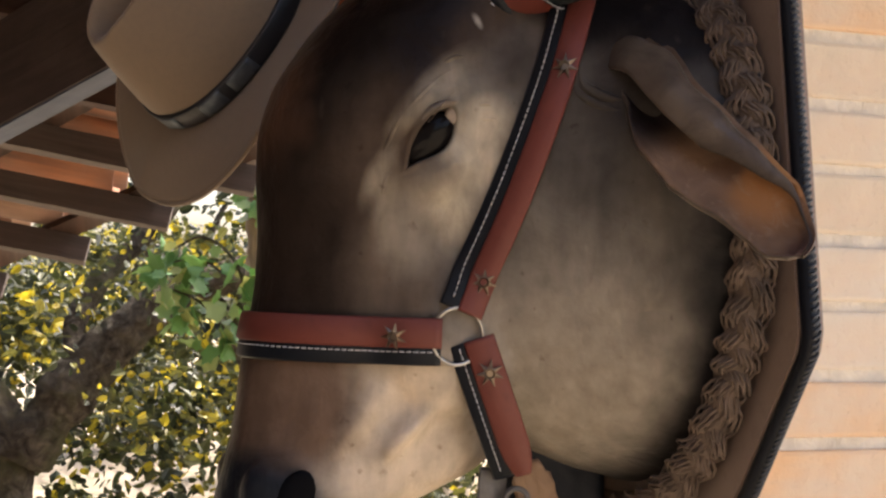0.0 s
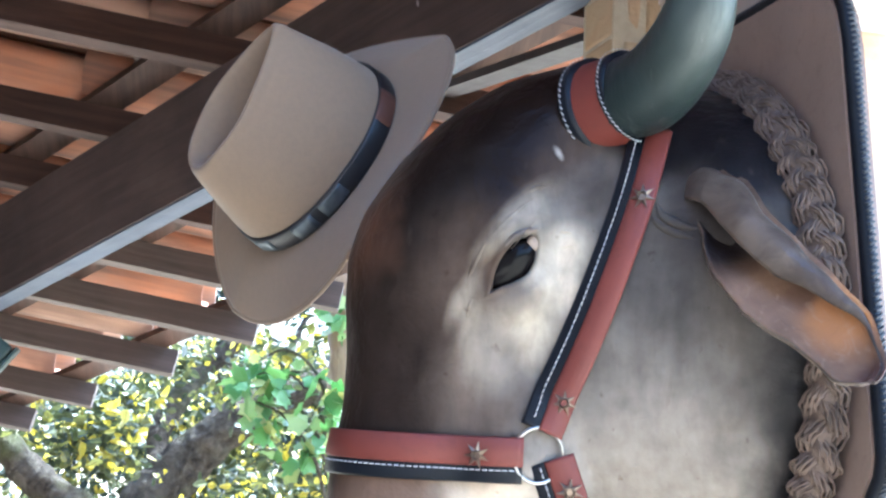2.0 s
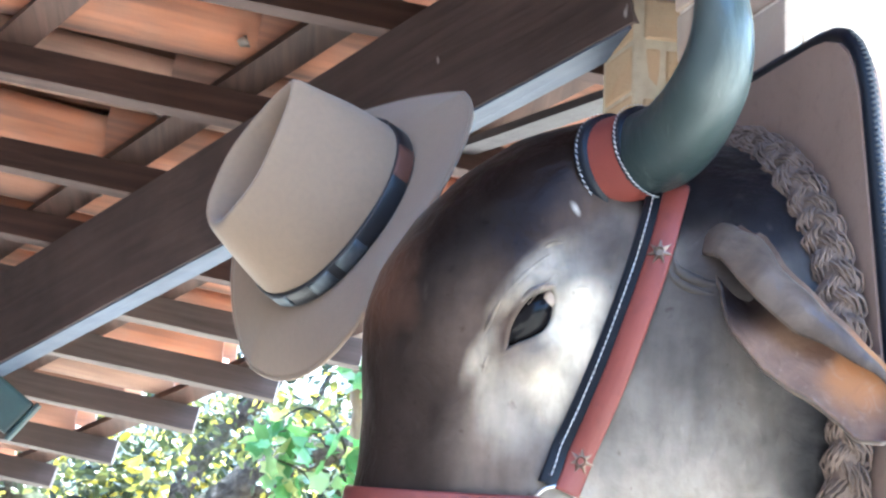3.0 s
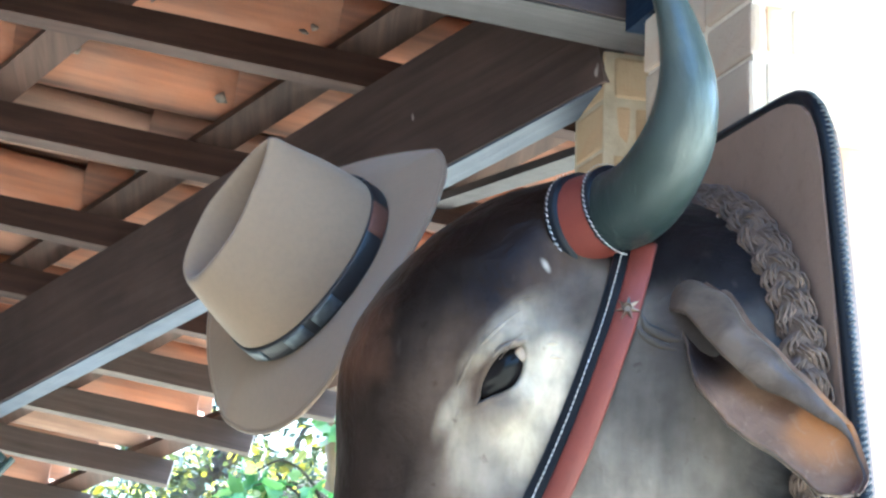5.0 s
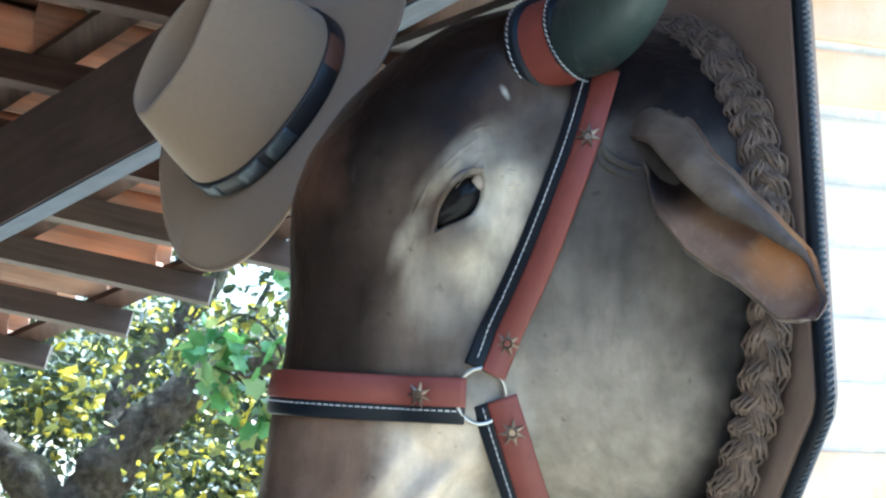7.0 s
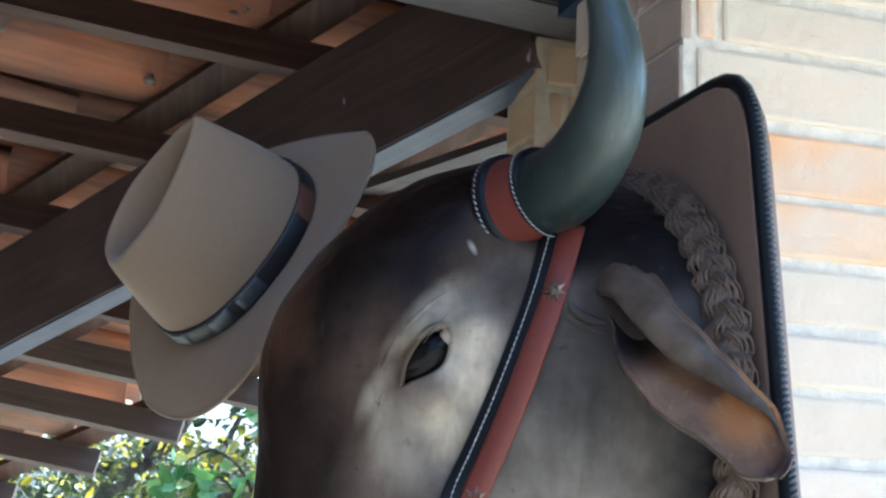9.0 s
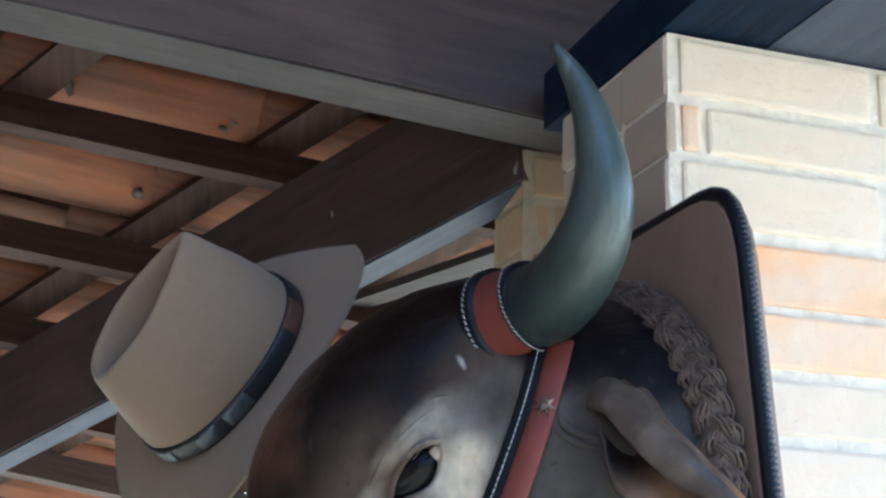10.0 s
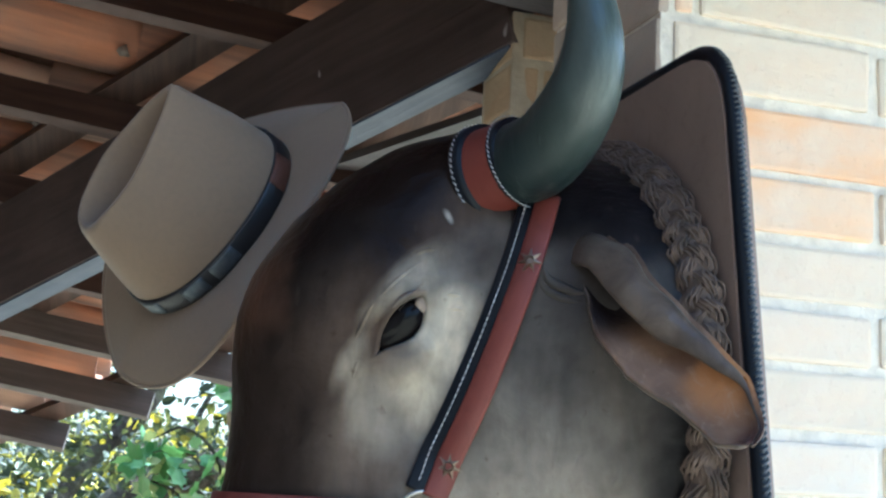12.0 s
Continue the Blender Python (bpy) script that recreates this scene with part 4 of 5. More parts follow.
def halter():
    top = empty("halter", (-0.2, 0, 1.6))
    back = Matrix.Translation((0.2, 0, -1.6))

    def put(name, bm, mat, label="", under=None):
        bm.transform(back)
        return part(name, bm, mat, under or top, label)

    def strap(name, ctrl, n, w_red, off_red, w_blk, off_blk, stitch, y=-0.04):
        pts, nor = ctrl if n == 0 else surface_line(ctrl, n, 0.0015, y)
        bm = bmesh.new()
        ribbon(bm, pts, nor, w_blk, 0.004, off_blk)
        put(name + "_backing", bm, BLACK, "black leather backing strip")
        bm = bmesh.new()
        lifted = [p + m * 0.003 for p, m in zip(pts, nor)]
        ribbon(bm, lifted, nor, w_red, 0.0038, off_red)
        red = put(name, bm, RED, "tan-red leather strap")
        bm = bmesh.new()
        for o in stitch:
            stitches(bm, pts, nor, o, 0.0048)
        tagged(put("stitching", bm, THREAD, "white thread stitching", red), kind="stuff")
        return red

    # cheek strap, from below the horn down to the ring
    cheek = [(-0.133, 1.786), (-0.148, 1.729), (-0.1645, 1.680), (-0.1825, 1.6316), (-0.203, 1.583), (-0.2165, 1.555), (-0.2280, 1.527)]
    cheek_red = strap("cheek_strap", cheek, 60, 0.0215, -0.0052, 0.0315, 0.0048, (0.0128,))
    # nose strap, right round the muzzle
    pts, nor = [], []
    for k in range(71):
        t = radians(80 + k * (271 - 80) / 70)
        d = Vector((math.cos(t), math.sin(t), 0))
        p, m, _, _ = SKIN.ray_cast(Vector((-0.246, YM, 1.503)) + d * 0.5, -d)
        pts.append(p + m * 0.0015)
        nor.append(m)
    for _ in range(6):
        pts = [pts[0]] + [(a + b * 2 + c) / 4 for a, b, c in zip(pts, pts[1:], pts[2:])] + [pts[-1]]
        nor = [nor[0]] + [((a + b * 2 + c) / 4).normalized() for a, b, c in zip(nor, nor[1:], nor[2:])] + [nor[-1]]
    nose_red = strap("nose_strap", (pts, nor), 0, 0.0245, -0.0073, 0.0315, 0.0038, (0.0082,))
    a, _ = on_head(-0.2165, 1.505, -0.03)
    pts, nor = [], []
    for k in range(41):
        u = k / 40
        p = a.lerp(Vector((-0.170, -0.020, 1.394)), u) + Vector((-0.35, -0.93, 0)) * (0.007 * math.sin(math.pi * u))
        pts.append(p)
        nor.append(Vector((-0.30 - 0.1 * u, -0.92, -0.10 - 0.3 * u * u)).normalized())
    wide = [0.026 if k < 30 else 0.026 - 0.012 * ((k - 30) / 10) ** 2 for k in range(41)]
    chin_red = strap("chin_strap", (pts, nor), 0, wide, -0.007, 0.026, 0.006, (0.0105,))
    at = pts[10] + nor[10] * 0.0078 + (pts[11] - pts[9]).normalized().cross(nor[10]) * -0.007
    star(chin_red, at - Vector((-0.2, 0, 1.6)), nor[10], 0.0118, 0.3)
    # ring that joins the three straps
    bm = bmesh.new()
    c, n = on_head(-0.2285, 1.5085, -0.03, 0.0032)
    a = Vector((1, 0, 0))
    a = (a - n * a.dot(n)).normalized()
    b = n.cross(a)
    if b.z < 0:
        b = -b
    tube(bm, [c + (a * math.cos(t) * 0.0212 + b * math.sin(t) * 0.0232) for t in (k * math.tau / 36 for k in range(36))], 0.0017, 8, closed=True)
    put("ring", bm, STEEL, "nickel-plated halter ring")
    # collar round the root of the horn
    ctr = spline([(-0.176, -0.014, 1.810), (-0.167, -0.034, 1.8145), (-0.157, -0.056, 1.820)], 12)
    for name, mat, r0, i0, i1, lab in (("horn_collar", RED, 0.0445, 2, 11, "tan-red leather horn collar"), ("collar_edge_inner", BLACK, 0.0490, 0, 3, "black collar edge"), ("collar_edge_outer", BLACK, 0.0455, 10, 12, "black collar edge")):
        bm = bmesh.new()
        seg = ctr[i0 : i1 + 1]
        tube(bm, seg, [r0 - 0.0012 * (i0 + k) * 0.35 for k in range(len(seg))], 36)
        put(name, bm, mat, lab)
    bm = bmesh.new()
    for i, r in ((1, 0.0494), (11, 0.0430)):
        t = Vector(ctr[min(i + 1, 12)] - ctr[i - 1]).normalized()
        s = t.cross(Vector((0, 0, 1))).normalized()
        o = t.cross(s)
        for k in range(56):
            a = k * math.tau / 56
            p = Vector(ctr[i]) + (s * math.cos(a) + o * math.sin(a)) * r
            q = (o * math.cos(a) - s * math.sin(a)) * 0.0018
            tube(bm, [p - q - t * 0.0009, p, p + q + t * 0.0009], 0.00055, 5)
    tagged(put("collar_stitching", bm, THREAD, "white thread stitching"), kind="stuff")
    # under the chin: iron eye on tab, raw leather flap, black sheet as hollow's shade
    bm = bmesh.new()
    c, n = Vector((-0.167, -0.016, 1.371)), Vector((-0.3, -0.95, 0)).normalized()
    a = Vector((0, 0, 1))
    b = n.cross(a)
    tube(bm, [c + (a * math.cos(t) + b * math.sin(t)) * 0.0095 for t in (k * math.tau / 30 for k in range(30))], 0.0026, 10, closed=True)
    put("chin_eye", bm, IRON, "dull iron eye under the chin")

    def sheet(name, x_top, x_low, z_top, z_low, y0, y1, thick, mat, label, crease):
        bm = bmesh.new()
        rows, nu, nv = [], 22, 16
        for side in (0, 1):
            grid = []
            for j in range(nv + 1):
                v = j / nv
                line = []
                for i in range(nu + 1):
                    u = i / nu
                    x = (x_top[0] + (x_top[1] - x_top[0]) * u) * (1 - v) + (x_low[0] + (x_low[1] - x_low[0]) * u) * v
                    p = Vector((x, y0 + (y1 - y0) * u + side * thick, z_top + (z_low - z_top) * v))
                    q = noise.noise_vector(p * 70) * crease + noise.noise_vector(p * 210) * crease * 0.5
                    line.append(bm.verts.new(p + q))
                grid.append(line)
            for g0, g1 in zip(grid, grid[1:]):
                for i in range(nu):
                    bm.faces.new((g0[i], g0[i + 1], g1[i + 1], g1[i]))
            rows.append(grid[0] + [g[-1] for g in grid[1:]] + grid[-1][-2::-1] + [g[0] for g in grid[-2:0:-1]])
        for k in range(len(rows[0])):
            j = (k + 1) % len(rows[0])
            bm.faces.new((rows[0][k], rows[0][j], rows[1][j], rows[1][k]))
        bmesh.ops.recalc_face_normals(bm, faces=bm.faces)
        put(name, bm, mat, label)

    sheet("chin_tab", (-0.197, -0.173), (-0.199, -0.172), 1.398, 1.335, -0.008, -0.006, 0.004, IRON, "dull grey tab", 0.0012)
    sheet("chin_flap", (-0.166, -0.139), (-0.158, -0.098), 1.402, 1.335, -0.006, 0.004, 0.005, RAWHIDE, "rough light brown leather flap", 0.0045)
    sheet("throat_shade", (-0.168, -0.060), (-0.168, -0.055), 1.412, 1.325, 0.045, 0.045, 0.005, BLACK, "black sheet in place of the shade behind the flap", 0.002)
    for x, z, y, under in ((-0.1432, 1.7265, -0.04, cheek_red), (-0.209, 1.5526, -0.04, cheek_red), (-0.272, 1.508, -0.01, nose_red)):
        p, n = on_head(x, z, y, 0.0085)
        star(under, p - Vector((-0.2, 0, 1.6)), n, 0.0115, 0.3)
    tagged(top, "tan-red leather halter with star studs and white stitching", "halter")


halter()


# ---------------------------------------------------------------- hat
def hat():
    """Cattleman's felt hat: its crown leans towards the yard, one end of the brim hangs down."""
    axis = Vector((-0.809, -0.455, 0.378)).normalized()
    along = Vector((0.50, -0.29, 0.815))
    along = (along - axis * along.dot(axis)).normalized()
    side = axis.cross(along)
    m = Matrix((along, side, axis)).transposed().to_4x4()
    m.translation = Vector((-0.354, 0.38, 1.818))
    top = empty("hat")
    top.matrix_world = m
    N, H = 112, 0.132

    def wave(v, e):
        return math.copysign(abs(v) ** e, v)

    def crown_r(f, a):
        """Half sizes of the crown at height f, direction a: it narrows to a pinched front."""
        c, s = math.cos(a), math.sin(a)
        g = f**2.3
        rx, ry = 0.117 - 0.024 * f**1.6, 0.095 - 0.046 * g
        pinch = 1 - 0.52 * g * max(0.0, c + 0.15) ** 1.3
        return rx * wave(c, 0.9), ry * wave(s, 0.9) * pinch

    def rise(x):
        return 0.013 * x / 0.11 - 0.9 * min(0.0, x + 0.06) ** 2 * 4

    bm = bmesh.new()
    rings = []
    for i in range(25):
        f = i / 24
        ring = []
        for k in range(N):
            x, y = crown_r(f, k * math.tau / N)
            ring.append((x, y, H * f + rise(x) * f**2 - 0.002))
        rings.append(ring)
    # rounded rim and the long teardrop dent inside it
    for g, dz in ((0.965, 0.0040), (0.92, 0.0056), (0.86, 0.0048), (0.78, -0.002), (0.69, -0.014), (0.58, -0.027), (0.44, -0.037), (0.28, -0.043), (0.10, -0.045)):
        ring = []
        for k in range(N):
            x, y = crown_r(1.0, k * math.tau / N)
            ring.append((x * (0.30 + 0.70 * g if g < 0.9 else g), y * g, H + rise(x) + dz))
        rings.append(ring)
    skin(bm, rings, caps=False)
    bm.faces.new([v for v in bm.verts][-N:])
    for v in bm.verts:
        v.co += noise.noise_vector(v.co * 16) * 0.0016
    crown = part("crown", bm, FELT, top, "creased beige felt crown")
    md = crown.modifiers.new("thick", "SOLIDIFY")
    md.thickness, md.offset = 0.0025, -1

    def brim_at(f, a):
        x0, y0 = crown_r(0, a)
        c, s = math.cos(a), math.sin(a)
        x = x0 * 0.97 + (0.198 * c - x0 * 0.97) * f
        y = y0 * 0.97 + (0.174 * wave(s, 1.22) - y0 * 0.97) * f
        return x, y, 0.018 * f**1.8 * s * s - 0.029 * f**1.5 * abs(c) ** 3 - 0.050 * f**1.6 * (max(0.0, -c) * max(0.0, -s) + max(0.0, c) * max(0.0, s))

    bm = bmesh.new()
    skin(bm, [[brim_at(i / 14, k * math.tau / N) for k in range(N)] for i in range(15)], caps=False)
    brim = part("brim", bm, FELT, top, "curved beige felt brim with a bound edge")
    md = brim.modifiers.new("thick", "SOLIDIFY")
    md.thickness, md.offset = 0.0034, 0
    bm = bmesh.new()
    tube(bm, [brim_at(0.996, k * math.tau / N) for k in range(N)], 0.0027, 8, closed=True)
    part("binding", bm, FELT, top, "bound edge of the brim")
    # band in black leather with a brown piece and small plates
    def band_piece(a0, a1, z0, z1, lift):
        b = bmesh.new()
        n = max(4, int((a1 - a0) / 0.06))
        rs = []
        for k in range(n + 1):
            a = a0 + (a1 - a0) * k / n
            q = []
            for z, l in ((z0, lift - 0.004), (z0, lift), (z0 + 0.002, lift + 0.001), (z1 - 0.002, lift + 0.001), (z1, lift), (z1, lift - 0.004)):
                x, y = crown_r(z / H, a)
                d = Vector((x, y, 0)).normalized() * l
                q.append((x + d.x, y + d.y, z))
            rs.append(q)
        skin(b, rs)
        return b

    band = part("hat_band", band_piece(0, math.tau - 0.01, 0.003, 0.026, 0.0025), BAND, top, "black leather hat band")
    for a0 in (0.6, 2.3, 5.35):
        part("band_inlay", band_piece(a0, a0 + 0.42, 0.004, 0.0255, 0.0036), BANDRED, band, "brown leather inlay")
    for a0 in (3.42, 4.05, 4.42, 1.5):
        part("band_plate", band_piece(a0, a0 + 0.27, 0.006, 0.024, 0.0042), SILVER, band, "dull silver plate")
    tagged(top, "beige felt cowboy hat hanging on the horn", "hat")


hat()


# ---------------------------------------------------------------- lamp, vine post, trees
def floodlight():
    top = empty("floodlight", (-0.832, 2.12, 1.662))
    tilt = pose(0, 0, 0, 0, 38, 0)
    bm = bmesh.new()
    box(bm, (-0.10, -0.05, -0.045), (0.085, 0.05, 0.045), 0.008)
    bm.transform(tilt)
    part("housing", bm, GREENMETAL, top, "dark green metal housing", smooth=False)
    bm = bmesh.new()
    box(bm, (0.086, -0.056, -0.052), (0.096, 0.056, 0.052), 0.003)
    bm.transform(tilt)
    part("rim", bm, GREENMETAL, top, "raised front rim", smooth=False)
    bm = bmesh.new()
    tube(bm, [(-0.04, 0, 0.03), (-0.04, 0, 0.12), (-0.02, 0, 0.30)], 0.010, 8)
    part("rod", bm, GREENMETAL, top)
    tagged(top, "dark green metal lamp hanging under the roof", "lamp")


floodlight()


def limb(bm, pts, r0, r1, sides=12, n=24, rough=0.12):
    n *= 5
    line = spline(pts, n)
    rad = [(r0 + (r1 - r0) * i / n) * (1 + rough * 1.6 * noise.noise(Vector(p) * 4.1) + rough * noise.noise(Vector(p) * 11)) for i, p in enumerate(line)]
    line = [Vector(p) + noise.noise_vector(Vector(p) * 2.0) * rad[i] * 0.35 for i, p in enumerate(line)]
    first = len(bm.verts)
    tube(bm, line, rad, sides * 2 if r0 > 0.05 else sides)
    bm.verts.ensure_lookup_table()
    for v in bm.verts[first:]:
        v.co += noise.noise_vector(v.co * 7.0) * r0 * 0.12 + noise.noise_vector(v.co * 19.0) * r0 * 0.10


def leaves(bm, centre, radius, count, size, rng, squash=(1, 1, 1), fine=False, wide=0.30):
    """Small folded leaves scattered in an uneven clump."""
    c = Vector(centre)
    for _ in range(count):
        d = Vector((rng.gauss(0, 1), rng.gauss(0, 1), rng.gauss(0, 1)))
        d = d.normalized() * radius * rng.random() ** 0.45
        p = c + Vector((d.x * squash[0], d.y * squash[1], d.z * squash[2]))
        s = size * rng.uniform(0.55, 1.25)
        a = Vector((rng.gauss(0, 1), rng.gauss(0, 1), rng.gauss(-0.3, 0.7))).normalized()
        b = a.orthogonal().normalized()
        b.rotate(Matrix.Rotation(rng.uniform(0, 6.28), 3, a))
        n = a.cross(b)
        tip, mid = p + a * s, p + a * s * 0.45
        w, h = s * wide, n * s * 0.12
        if fine == "lobed":
            ring = []
            for k in range(11):
                t = radians(-150 + 30 * k)
                rr = s * (0.56 if k % 2 else 0.40) * (1.25 if k == 5 else 1.0)
                ring.append(bm.verts.new(mid + a * math.cos(t) * rr + b * math.sin(t) * rr + n * s * 0.12 * abs(math.sin(t))))
            bm.faces.new((bm.verts.new(p), *ring))
        elif fine:
            q = (p, p + a * s * 0.12 + b * w * 0.75 + h, mid + b * w + h, p + a * s * 0.80 + b * w * 0.55 + h * 0.5, tip, p + a * s * 0.80 - b * w * 0.55 + h * 0.5, mid - b * w + h, p + a * s * 0.12 - b * w * 0.75 + h)
            v = [bm.verts.new(x) for x in q]
            bm.faces.new(v[0:5])
            bm.faces.new((v[0], *v[4:8]))
        else:
            v = [bm.verts.new(q) for q in (p, mid + b * w + h, tip, mid - b * w + h)]
            bm.faces.new((v[0], v[1], v[2]))
            bm.faces.new((v[0], v[2], v[3]))


def foliage_mesh(name, clumps, mat, parent=None, label="", seed=1, fine=False, wide=0.30):
    rng = random.Random(seed)
    bm = bmesh.new()
    for c, r, n, s in clumps:
        leaves(bm, c, r, n, s, rng, (1, 1, 0.8), fine, wide)
    me = bpy.data.meshes.new(name)
    bm.to_mesh(me)
    bm.free()
    me.materials.append(mat)
    ob = new(name, me)
    if parent:
        ob.parent = parent
    return tagged(ob, label, kind="stuff" if not parent else "")


def big_tree(at, seed, limbs, r0, clumps, label):
    top = empty("tree", at)
    bm = bmesh.new()
    for pts, a, b in limbs:
        limb(bm, pts, a, b)
    part("trunk", bm, BARK, top, "rough grey bark, forked low")
    foliage_mesh("crown", clumps, LEAF, top, "green and sunlit yellow leaves", seed, seed == 3)
    tagged(top, label, "tree")


def trees():
    rng = random.Random(5)
    limbs = [
        ([(-0.05, 0, -0.1), (-0.02, 0, 0.5), (-0.06, 0.05, 0.92), (-0.34, 0.05, 1.20), (-0.56, 0.1, 1.52), (-0.70, 0.3, 2.2)], 0.145, 0.05),
        ([(0.05, 0, 0.72), (0.22, 0.0, 1.02), (0.40, 0.0, 1.24), (0.58, 0.0, 1.41), (0.84, 0.05, 1.57), (1.15, 0.1, 1.70), (1.7, 0.3, 2.1)], 0.145, 0.06),
        ([(0.30, 0.0, 1.12), (0.28, 0.15, 1.38), (0.42, 0.3, 1.62), (0.75, 0.4, 1.98), (0.9, 0.6, 2.6)], 0.07, 0.035),
    ]
    clumps = []
    gap = lambda x, z: 0.45 < x < 1.45 and z > 1.62
    for _ in range(80):
        x, y, z = rng.uniform(-1.6, 2.6), rng.uniform(0.35, 2.2), rng.uniform(0.3, 2.05)
        if not gap(x, z):
            clumps.append(((x, y, z), rng.uniform(0.22, 0.42), 170, 0.078))
    for _ in range(16):
        x, y, z = rng.uniform(-1.4, 2.4), rng.uniform(0.5, 2.0), rng.uniform(2.1, 3.4)
        if not gap(x, z):
            clumps.append(((x, y, z), rng.uniform(0.2, 0.4), 110, 0.07))
    for _ in range(16):
        clumps.append(((rng.uniform(0.45, 1.45), 0.6, rng.uniform(1.70, 2.3)), 0.17, 26, 0.07))
    # leafy twigs in front of the limbs
    for x, z in ((0.55, 1.62), (0.75, 1.50), (0.95, 1.75), (0.30, 1.50), (0.15, 1.75), (0.62, 1.85), (0.45, 1.05), (0.75, 1.15), (1.0, 1.35), (0.9, 1.0), (-0.35, 1.75), (-0.55, 1.45), (0.1, 1.30), (0.35, 1.78), (1.2, 1.6), (1.1, 1.15)):
        clumps.append(((x + rng.uniform(-0.08, 0.08), -0.32, z), rng.uniform(0.14, 0.26), 40, 0.060))
    big_tree((-0.45, 5.6, 0), 3, limbs, 0.2, clumps, "broad-leaved tree with thick forked trunk and yellowing leaves")
    for k, (x, y, s) in enumerate(((2.8, 10.5, 1.2), (-1.6, 11.5, 1.3), (5.0, 9.0, 1.1), (0.9, 13.0, 1.4))):
        lm = [([(0, 0, -0.1), (0.1, 0, 0.8), (0.0, 0.1, 1.7), (0.2, 0, 2.2 * s)], 0.16 * s, 0.04),
              ([(0.03, 0, 1.2), (0.5, 0.2, 1.7), (0.9, 0.3, 2.5)], 0.08, 0.03)]
        cl = []
        for _ in range(40):
            cl.append(((rng.gauss(0, 1.0) * s, rng.gauss(0, 0.8), rng.uniform(0.4, 1.55) * s), rng.uniform(0.3, 0.5) * s, 130, 0.10))
        big_tree((x, y, 0), 20 + k, lm, 0.15, cl, "leafy tree standing beyond the veranda")
    cl = []
    for _ in range(80):
        cl.append(((rng.uniform(-3.0, 5.0), rng.uniform(8.2, 9.4), rng.uniform(0.1, 1.75)), rng.uniform(0.35, 0.6), 170, 0.095))
    tagged(foliage_mesh("thicket", cl, THICKET, None, "dark tangled undergrowth behind the tree", 31), category="bushes")
    # creeper on a rough post
    top = empty("creeper_post", (0.392, 4.0, 0))
    bm = bmesh.new()
    limb(bm, [(0.16, 0, -0.1), (0.12, 0, 0.7), (0.065, 0, 1.3), (0.01, 0, 1.85), (-0.01, 0, 2.3)], 0.095, 0.085, rough=0.05)
    part("post", bm, POSTWOOD, top, "weathered yellowish round post")
    cl = [((-0.20 + rng.uniform(-0.16, 0.16), -0.14 + rng.uniform(-0.05, 0.05), z), 0.13, 12, 0.085) for z in (1.40, 1.46, 1.50, 1.54, 1.58, 1.61, 1.64, 1.68)]
    cl += [((-0.06, -0.12, 1.86), 0.09, 14, 0.07), ((-0.10, -0.12, 1.36), 0.10, 14, 0.08)]
    foliage_mesh("creeper", cl, VINE, top, "bright green lobed creeper leaves", 9, "lobed", 0.42)
    for k in range(4):
        bm = bmesh.new()
        limb(bm, [(-0.05, -0.09, 1.15 + 0.1 * k), (-0.12, -0.14, 1.35 + 0.1 * k), (-0.24, -0.15, 1.5 + 0.08 * k), (-0.34, -0.1, 1.55 + 0.05 * k)], 0.008, 0.004, 6, 12)
        part("creeper_stem", bm, BARK, top)
    tagged(top, "round wooden post overgrown with green creeper", "post")


trees()


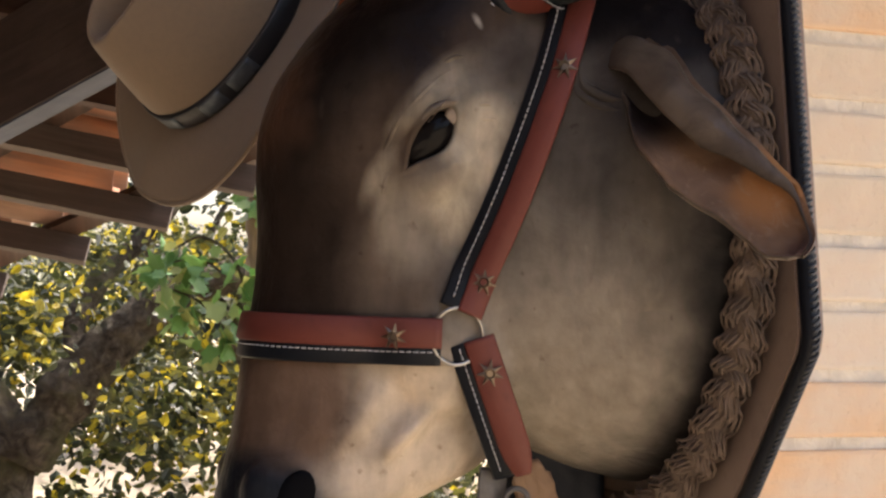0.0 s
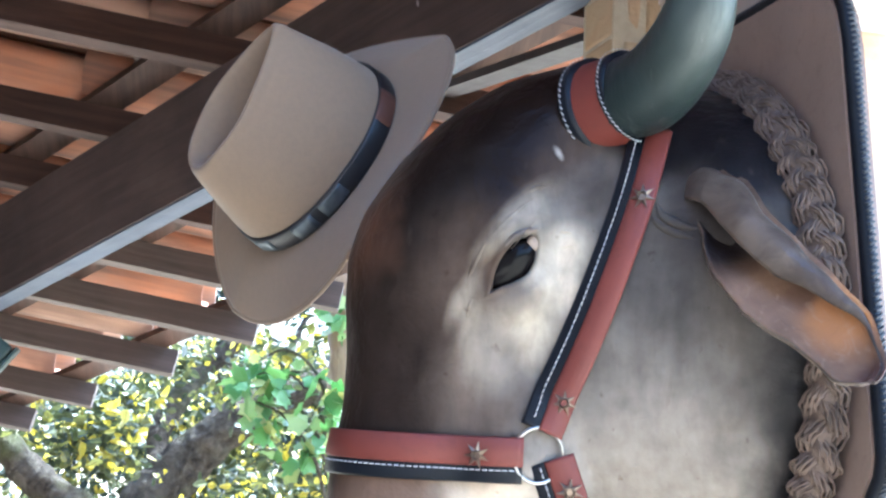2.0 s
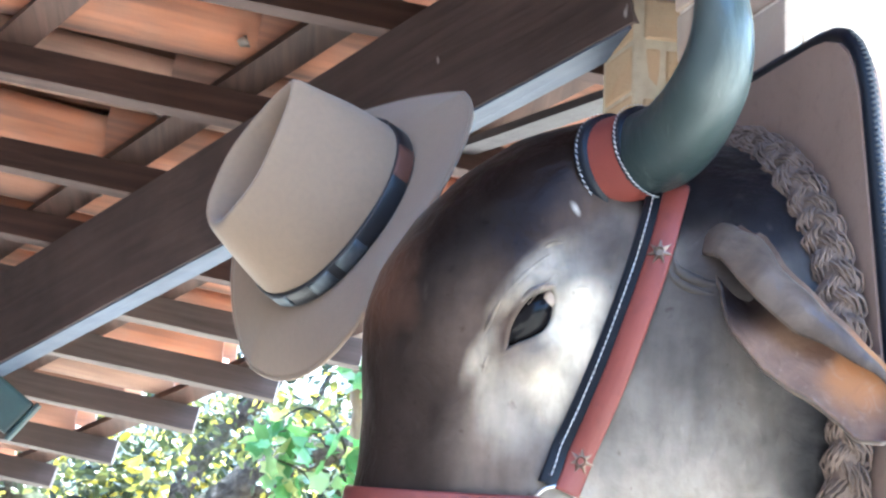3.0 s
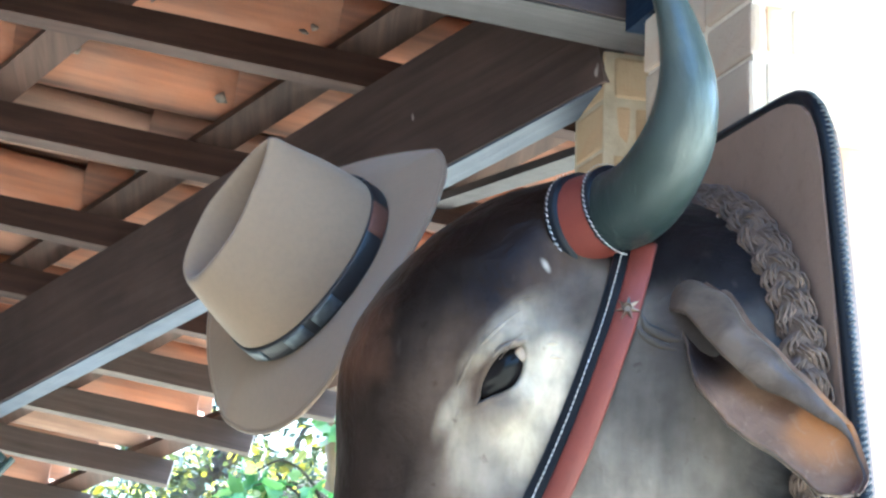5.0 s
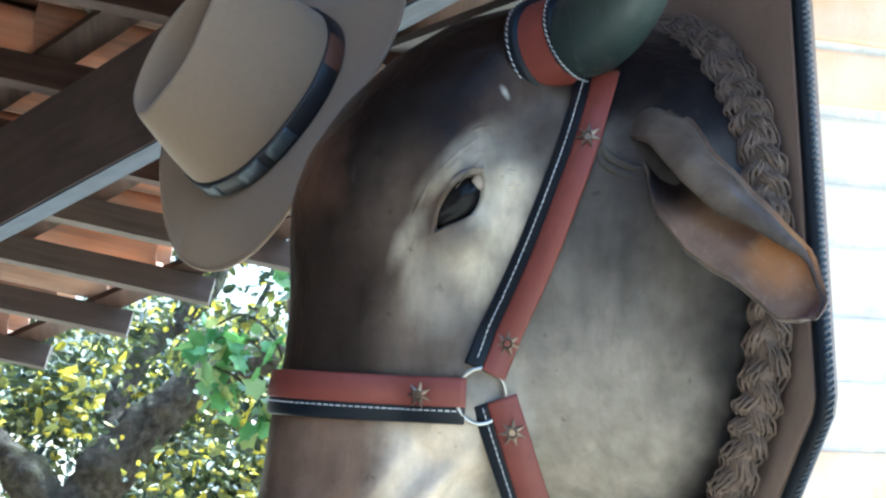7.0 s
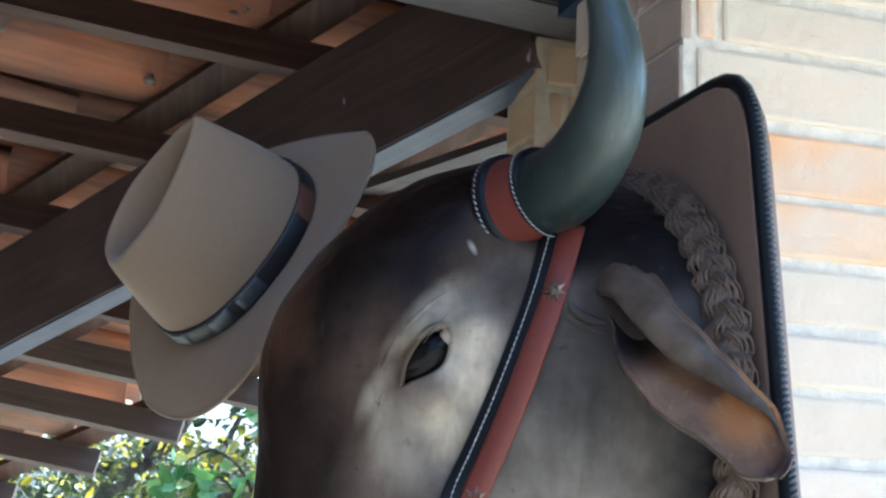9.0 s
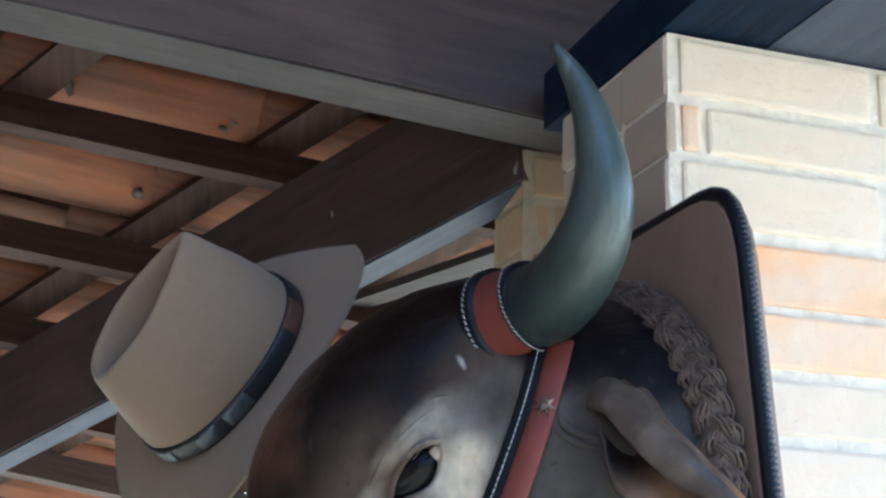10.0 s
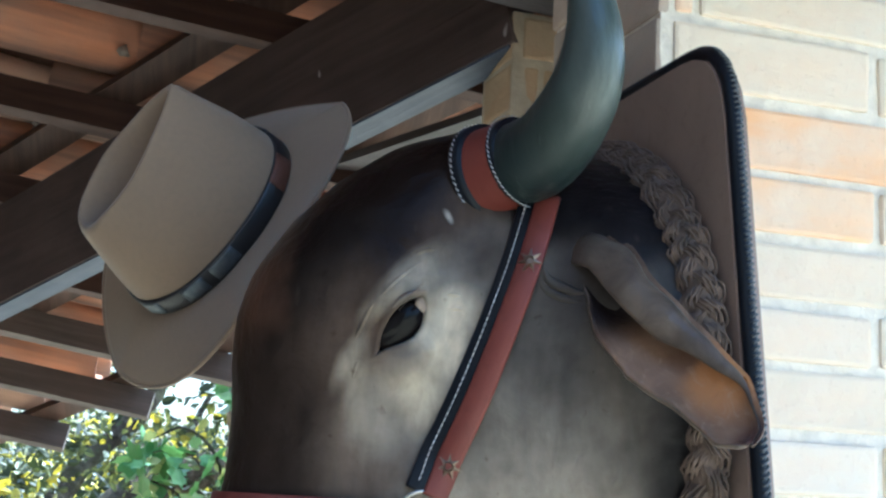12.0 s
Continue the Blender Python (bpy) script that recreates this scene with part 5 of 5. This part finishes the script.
# ---------------------------------------------------------------- roof: battens and clay tiles
def roof():
    holder = bmesh.new()
    edge = []
    for z in (0.275, 0.29):
        edge.append([(al * AR + x, al * AB, z) for al, x in ((-1.6, -3.0), (-1.6, 0.84), (4.2, 0.84), (4.2, -3.0))])
    skin(holder, edge)
    ob = part("roof", holder, OLDWOOD, smooth=False)
    ob.matrix_world = ROOF
    tagged(ob, "tiled roof over the veranda", "roof", kind="structure")
    for i in range(-6, 3):
        x = i * 0.41 - 0.066
        # a batten follows the tile ends, along the hip
        u = Vector((AR, AB, 0)).normalized()
        b = bmesh.new()
        p0, p1 = Vector((x, 0, 0.070)) + u * -1.9, Vector((x, 0, 0.070)) + u * 4.0
        w = Vector((0.074, 0, 0))
        h = Vector((0, 0, 0.020))
        skin(b, [[p, p + w, p + w + h, p + h] for p in (p0, p0.lerp(p1, 0.33), p0.lerp(p1, 0.66), p1)])
        part("batten", b, BATTENWOOD, ob, smooth=False)

    def tile_mesh(name, flip):
        """A half-round tapered clay tile, 0.43 long."""
        b = bmesh.new()
        rings = []
        for x, r in ((0.0, 0.078), (0.14, 0.084), (0.28, 0.089), (0.43, 0.094)) if not flip else ((0.0, 0.094), (0.14, 0.089), (0.28, 0.084), (0.43, 0.078)):
            out, inn = [], []
            for k in range(8):
                a = math.pi * (0.06 + 0.88 * k / 7)
                s = -1 if flip else 1
                out.append((x, math.cos(a) * r, s * math.sin(a) * r * 0.85))
                inn.append((x, math.cos(a) * (r - 0.012), s * math.sin(a) * (r * 0.85 - 0.012)))
            rings.append(out + inn[::-1])
        skin(b, rings)
        return mesh_of(name, b, TILE)

    cover, pan = tile_mesh("roof_tile_cover", False), tile_mesh("roof_tile_pan", True)
    rest = bmesh.new()
    rng = random.Random(2)
    count = 0
    for j in range(-7, 17):
        y = j * 0.20
        x0 = y / AB * AR - 0.045
        for i in range(-5, 2):
            x = x0 + i * 0.41
            for kind, me in ((0, pan), (1, cover)):
                m = pose(x - 0.01 + rng.uniform(-0.012, 0.012), y + kind * 0.1 + rng.uniform(-0.006, 0.006), (0.174 if kind == 0 else 0.166) + 0.008 * rng.random(), 0, -2.0 if kind else 2.0, rng.uniform(-1.2, 1.2))
                if -3 < i < 2 and -1 < j < 14 and count < 300:
                    t = new("roof_tile", me)
                    t.parent, t.matrix_local = ob, m
                    count += 1
                else:
                    v0 = len(rest.verts)
                    rest.from_mesh(me)
                    rest.verts.ensure_lookup_table()
                    for v in rest.verts[v0:]:
                        v.co = m @ v.co
    lumps = bmesh.new()
    for j in range(-3, 16):
        for i in range(-3, 2):
            for k in range(3):
                c = Vector((j * 0.20 / AB * AR - 0.080 + i * 0.41 + rng.uniform(-0.012, 0.008), j * 0.20 + rng.uniform(-0.05, 0.15), 0.088 + rng.uniform(0, 0.02)))
                r0 = rng.uniform(0.006, 0.013)
                made = bmesh.ops.create_icosphere(lumps, subdivisions=1, radius=r0, matrix=Matrix.Translation(c))["verts"]
                for v in made:
                    v.co += noise.noise_vector(v.co * 90) * r0 * 1.2
    tagged(part("mortar_lumps", lumps, OLDMORTAR, ob), kind="stuff")
    r = part("roof_tiles", rest, TILE, ob)
    tagged(r, kind="stuff")


roof()


# ---------------------------------------------------------------- bricks of the pillars
# heights of the bed joints, from the top of the pillar down; below them the courses run on evenly
JOINTS = [2.131, 2.061, 2.000, 1.926, 1.854, 1.791, 1.727, 1.667, 1.600, 1.540, 1.475, 1.413]


def bricks(ob, x0, x1, y0, y1, joints, seed, warm, mats, length):
    """Lays a pillar's bricks: warm holds the courses of orange bricks."""
    rng = random.Random(seed)
    shared = {}

    def lay(lo, hi, mat, rough=0.0022):
        """One brick between two corners; alike sizes share a mesh."""
        size = tuple(round(b - a, 3) for a, b in zip(lo, hi))
        key = (size, mat.name)
        if key not in shared:
            shared[key] = []
            for v in range(3):
                b = bmesh.new()
                h = [s / 2 for s in size]
                box(b, (-h[0], -h[1], -h[2]), (h[0], h[1], h[2]), 0.0045)
                for q in b.verts:
                    q.co += noise.noise_vector(q.co * 25 + Vector((v * 9, size[0] * 40, 0))) * rough
                shared[key].append(mesh_of("brick", b, mat, smooth=False))
        t = new("brick", rng.choice(shared[key]))
        t.parent = ob
        t.location = [(a + b) / 2 + rng.uniform(-0.0012, 0.0012) for a, b in zip(lo, hi)]

    J = 0.011
    for k, (top, low) in enumerate(zip(joints, joints[1:])):
        z0, z1 = low + J / 2, top - J / 2
        mat = mats[1] if k in warm else mats[0]
        # front: a closer at the corner of every second course, then stretchers
        x = x0 + 0.018
        if k % 2:
            lay((x, y0, z0), (x + 0.020, y0 + 0.1, z1), mats[1])
            x += 0.020 + 0.009
            e = x + length
        else:
            e = x0 + length + rng.uniform(-0.002, 0.008)
        while x < x1 - 0.02:
            e = min(e, x1)
            lay((x, y0, z0), (e, y0 + 0.1, z1), mat)
            x, e = e + J, e + J + length - 0.018
            mat = mats[0]
        # flank: the ends of the courses, in mats[2], whose tone carries its shade
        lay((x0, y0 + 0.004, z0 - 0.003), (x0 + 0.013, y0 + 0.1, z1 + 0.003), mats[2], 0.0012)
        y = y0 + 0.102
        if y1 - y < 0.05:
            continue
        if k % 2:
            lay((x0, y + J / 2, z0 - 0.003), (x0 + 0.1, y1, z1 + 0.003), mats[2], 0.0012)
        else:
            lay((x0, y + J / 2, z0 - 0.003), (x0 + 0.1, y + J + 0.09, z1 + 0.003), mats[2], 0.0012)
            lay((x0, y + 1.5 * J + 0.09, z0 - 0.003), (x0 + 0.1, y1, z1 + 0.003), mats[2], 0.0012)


bricks(PILLARS[0], 0.0, 0.62, 0.0, 0.26, JOINTS + [1.413 - 0.063 * k for k in range(1, 10)], 1, (3, 4, 10, 11), (BRICK, ORANGEBRICK, SHADEBRICK), 0.240)
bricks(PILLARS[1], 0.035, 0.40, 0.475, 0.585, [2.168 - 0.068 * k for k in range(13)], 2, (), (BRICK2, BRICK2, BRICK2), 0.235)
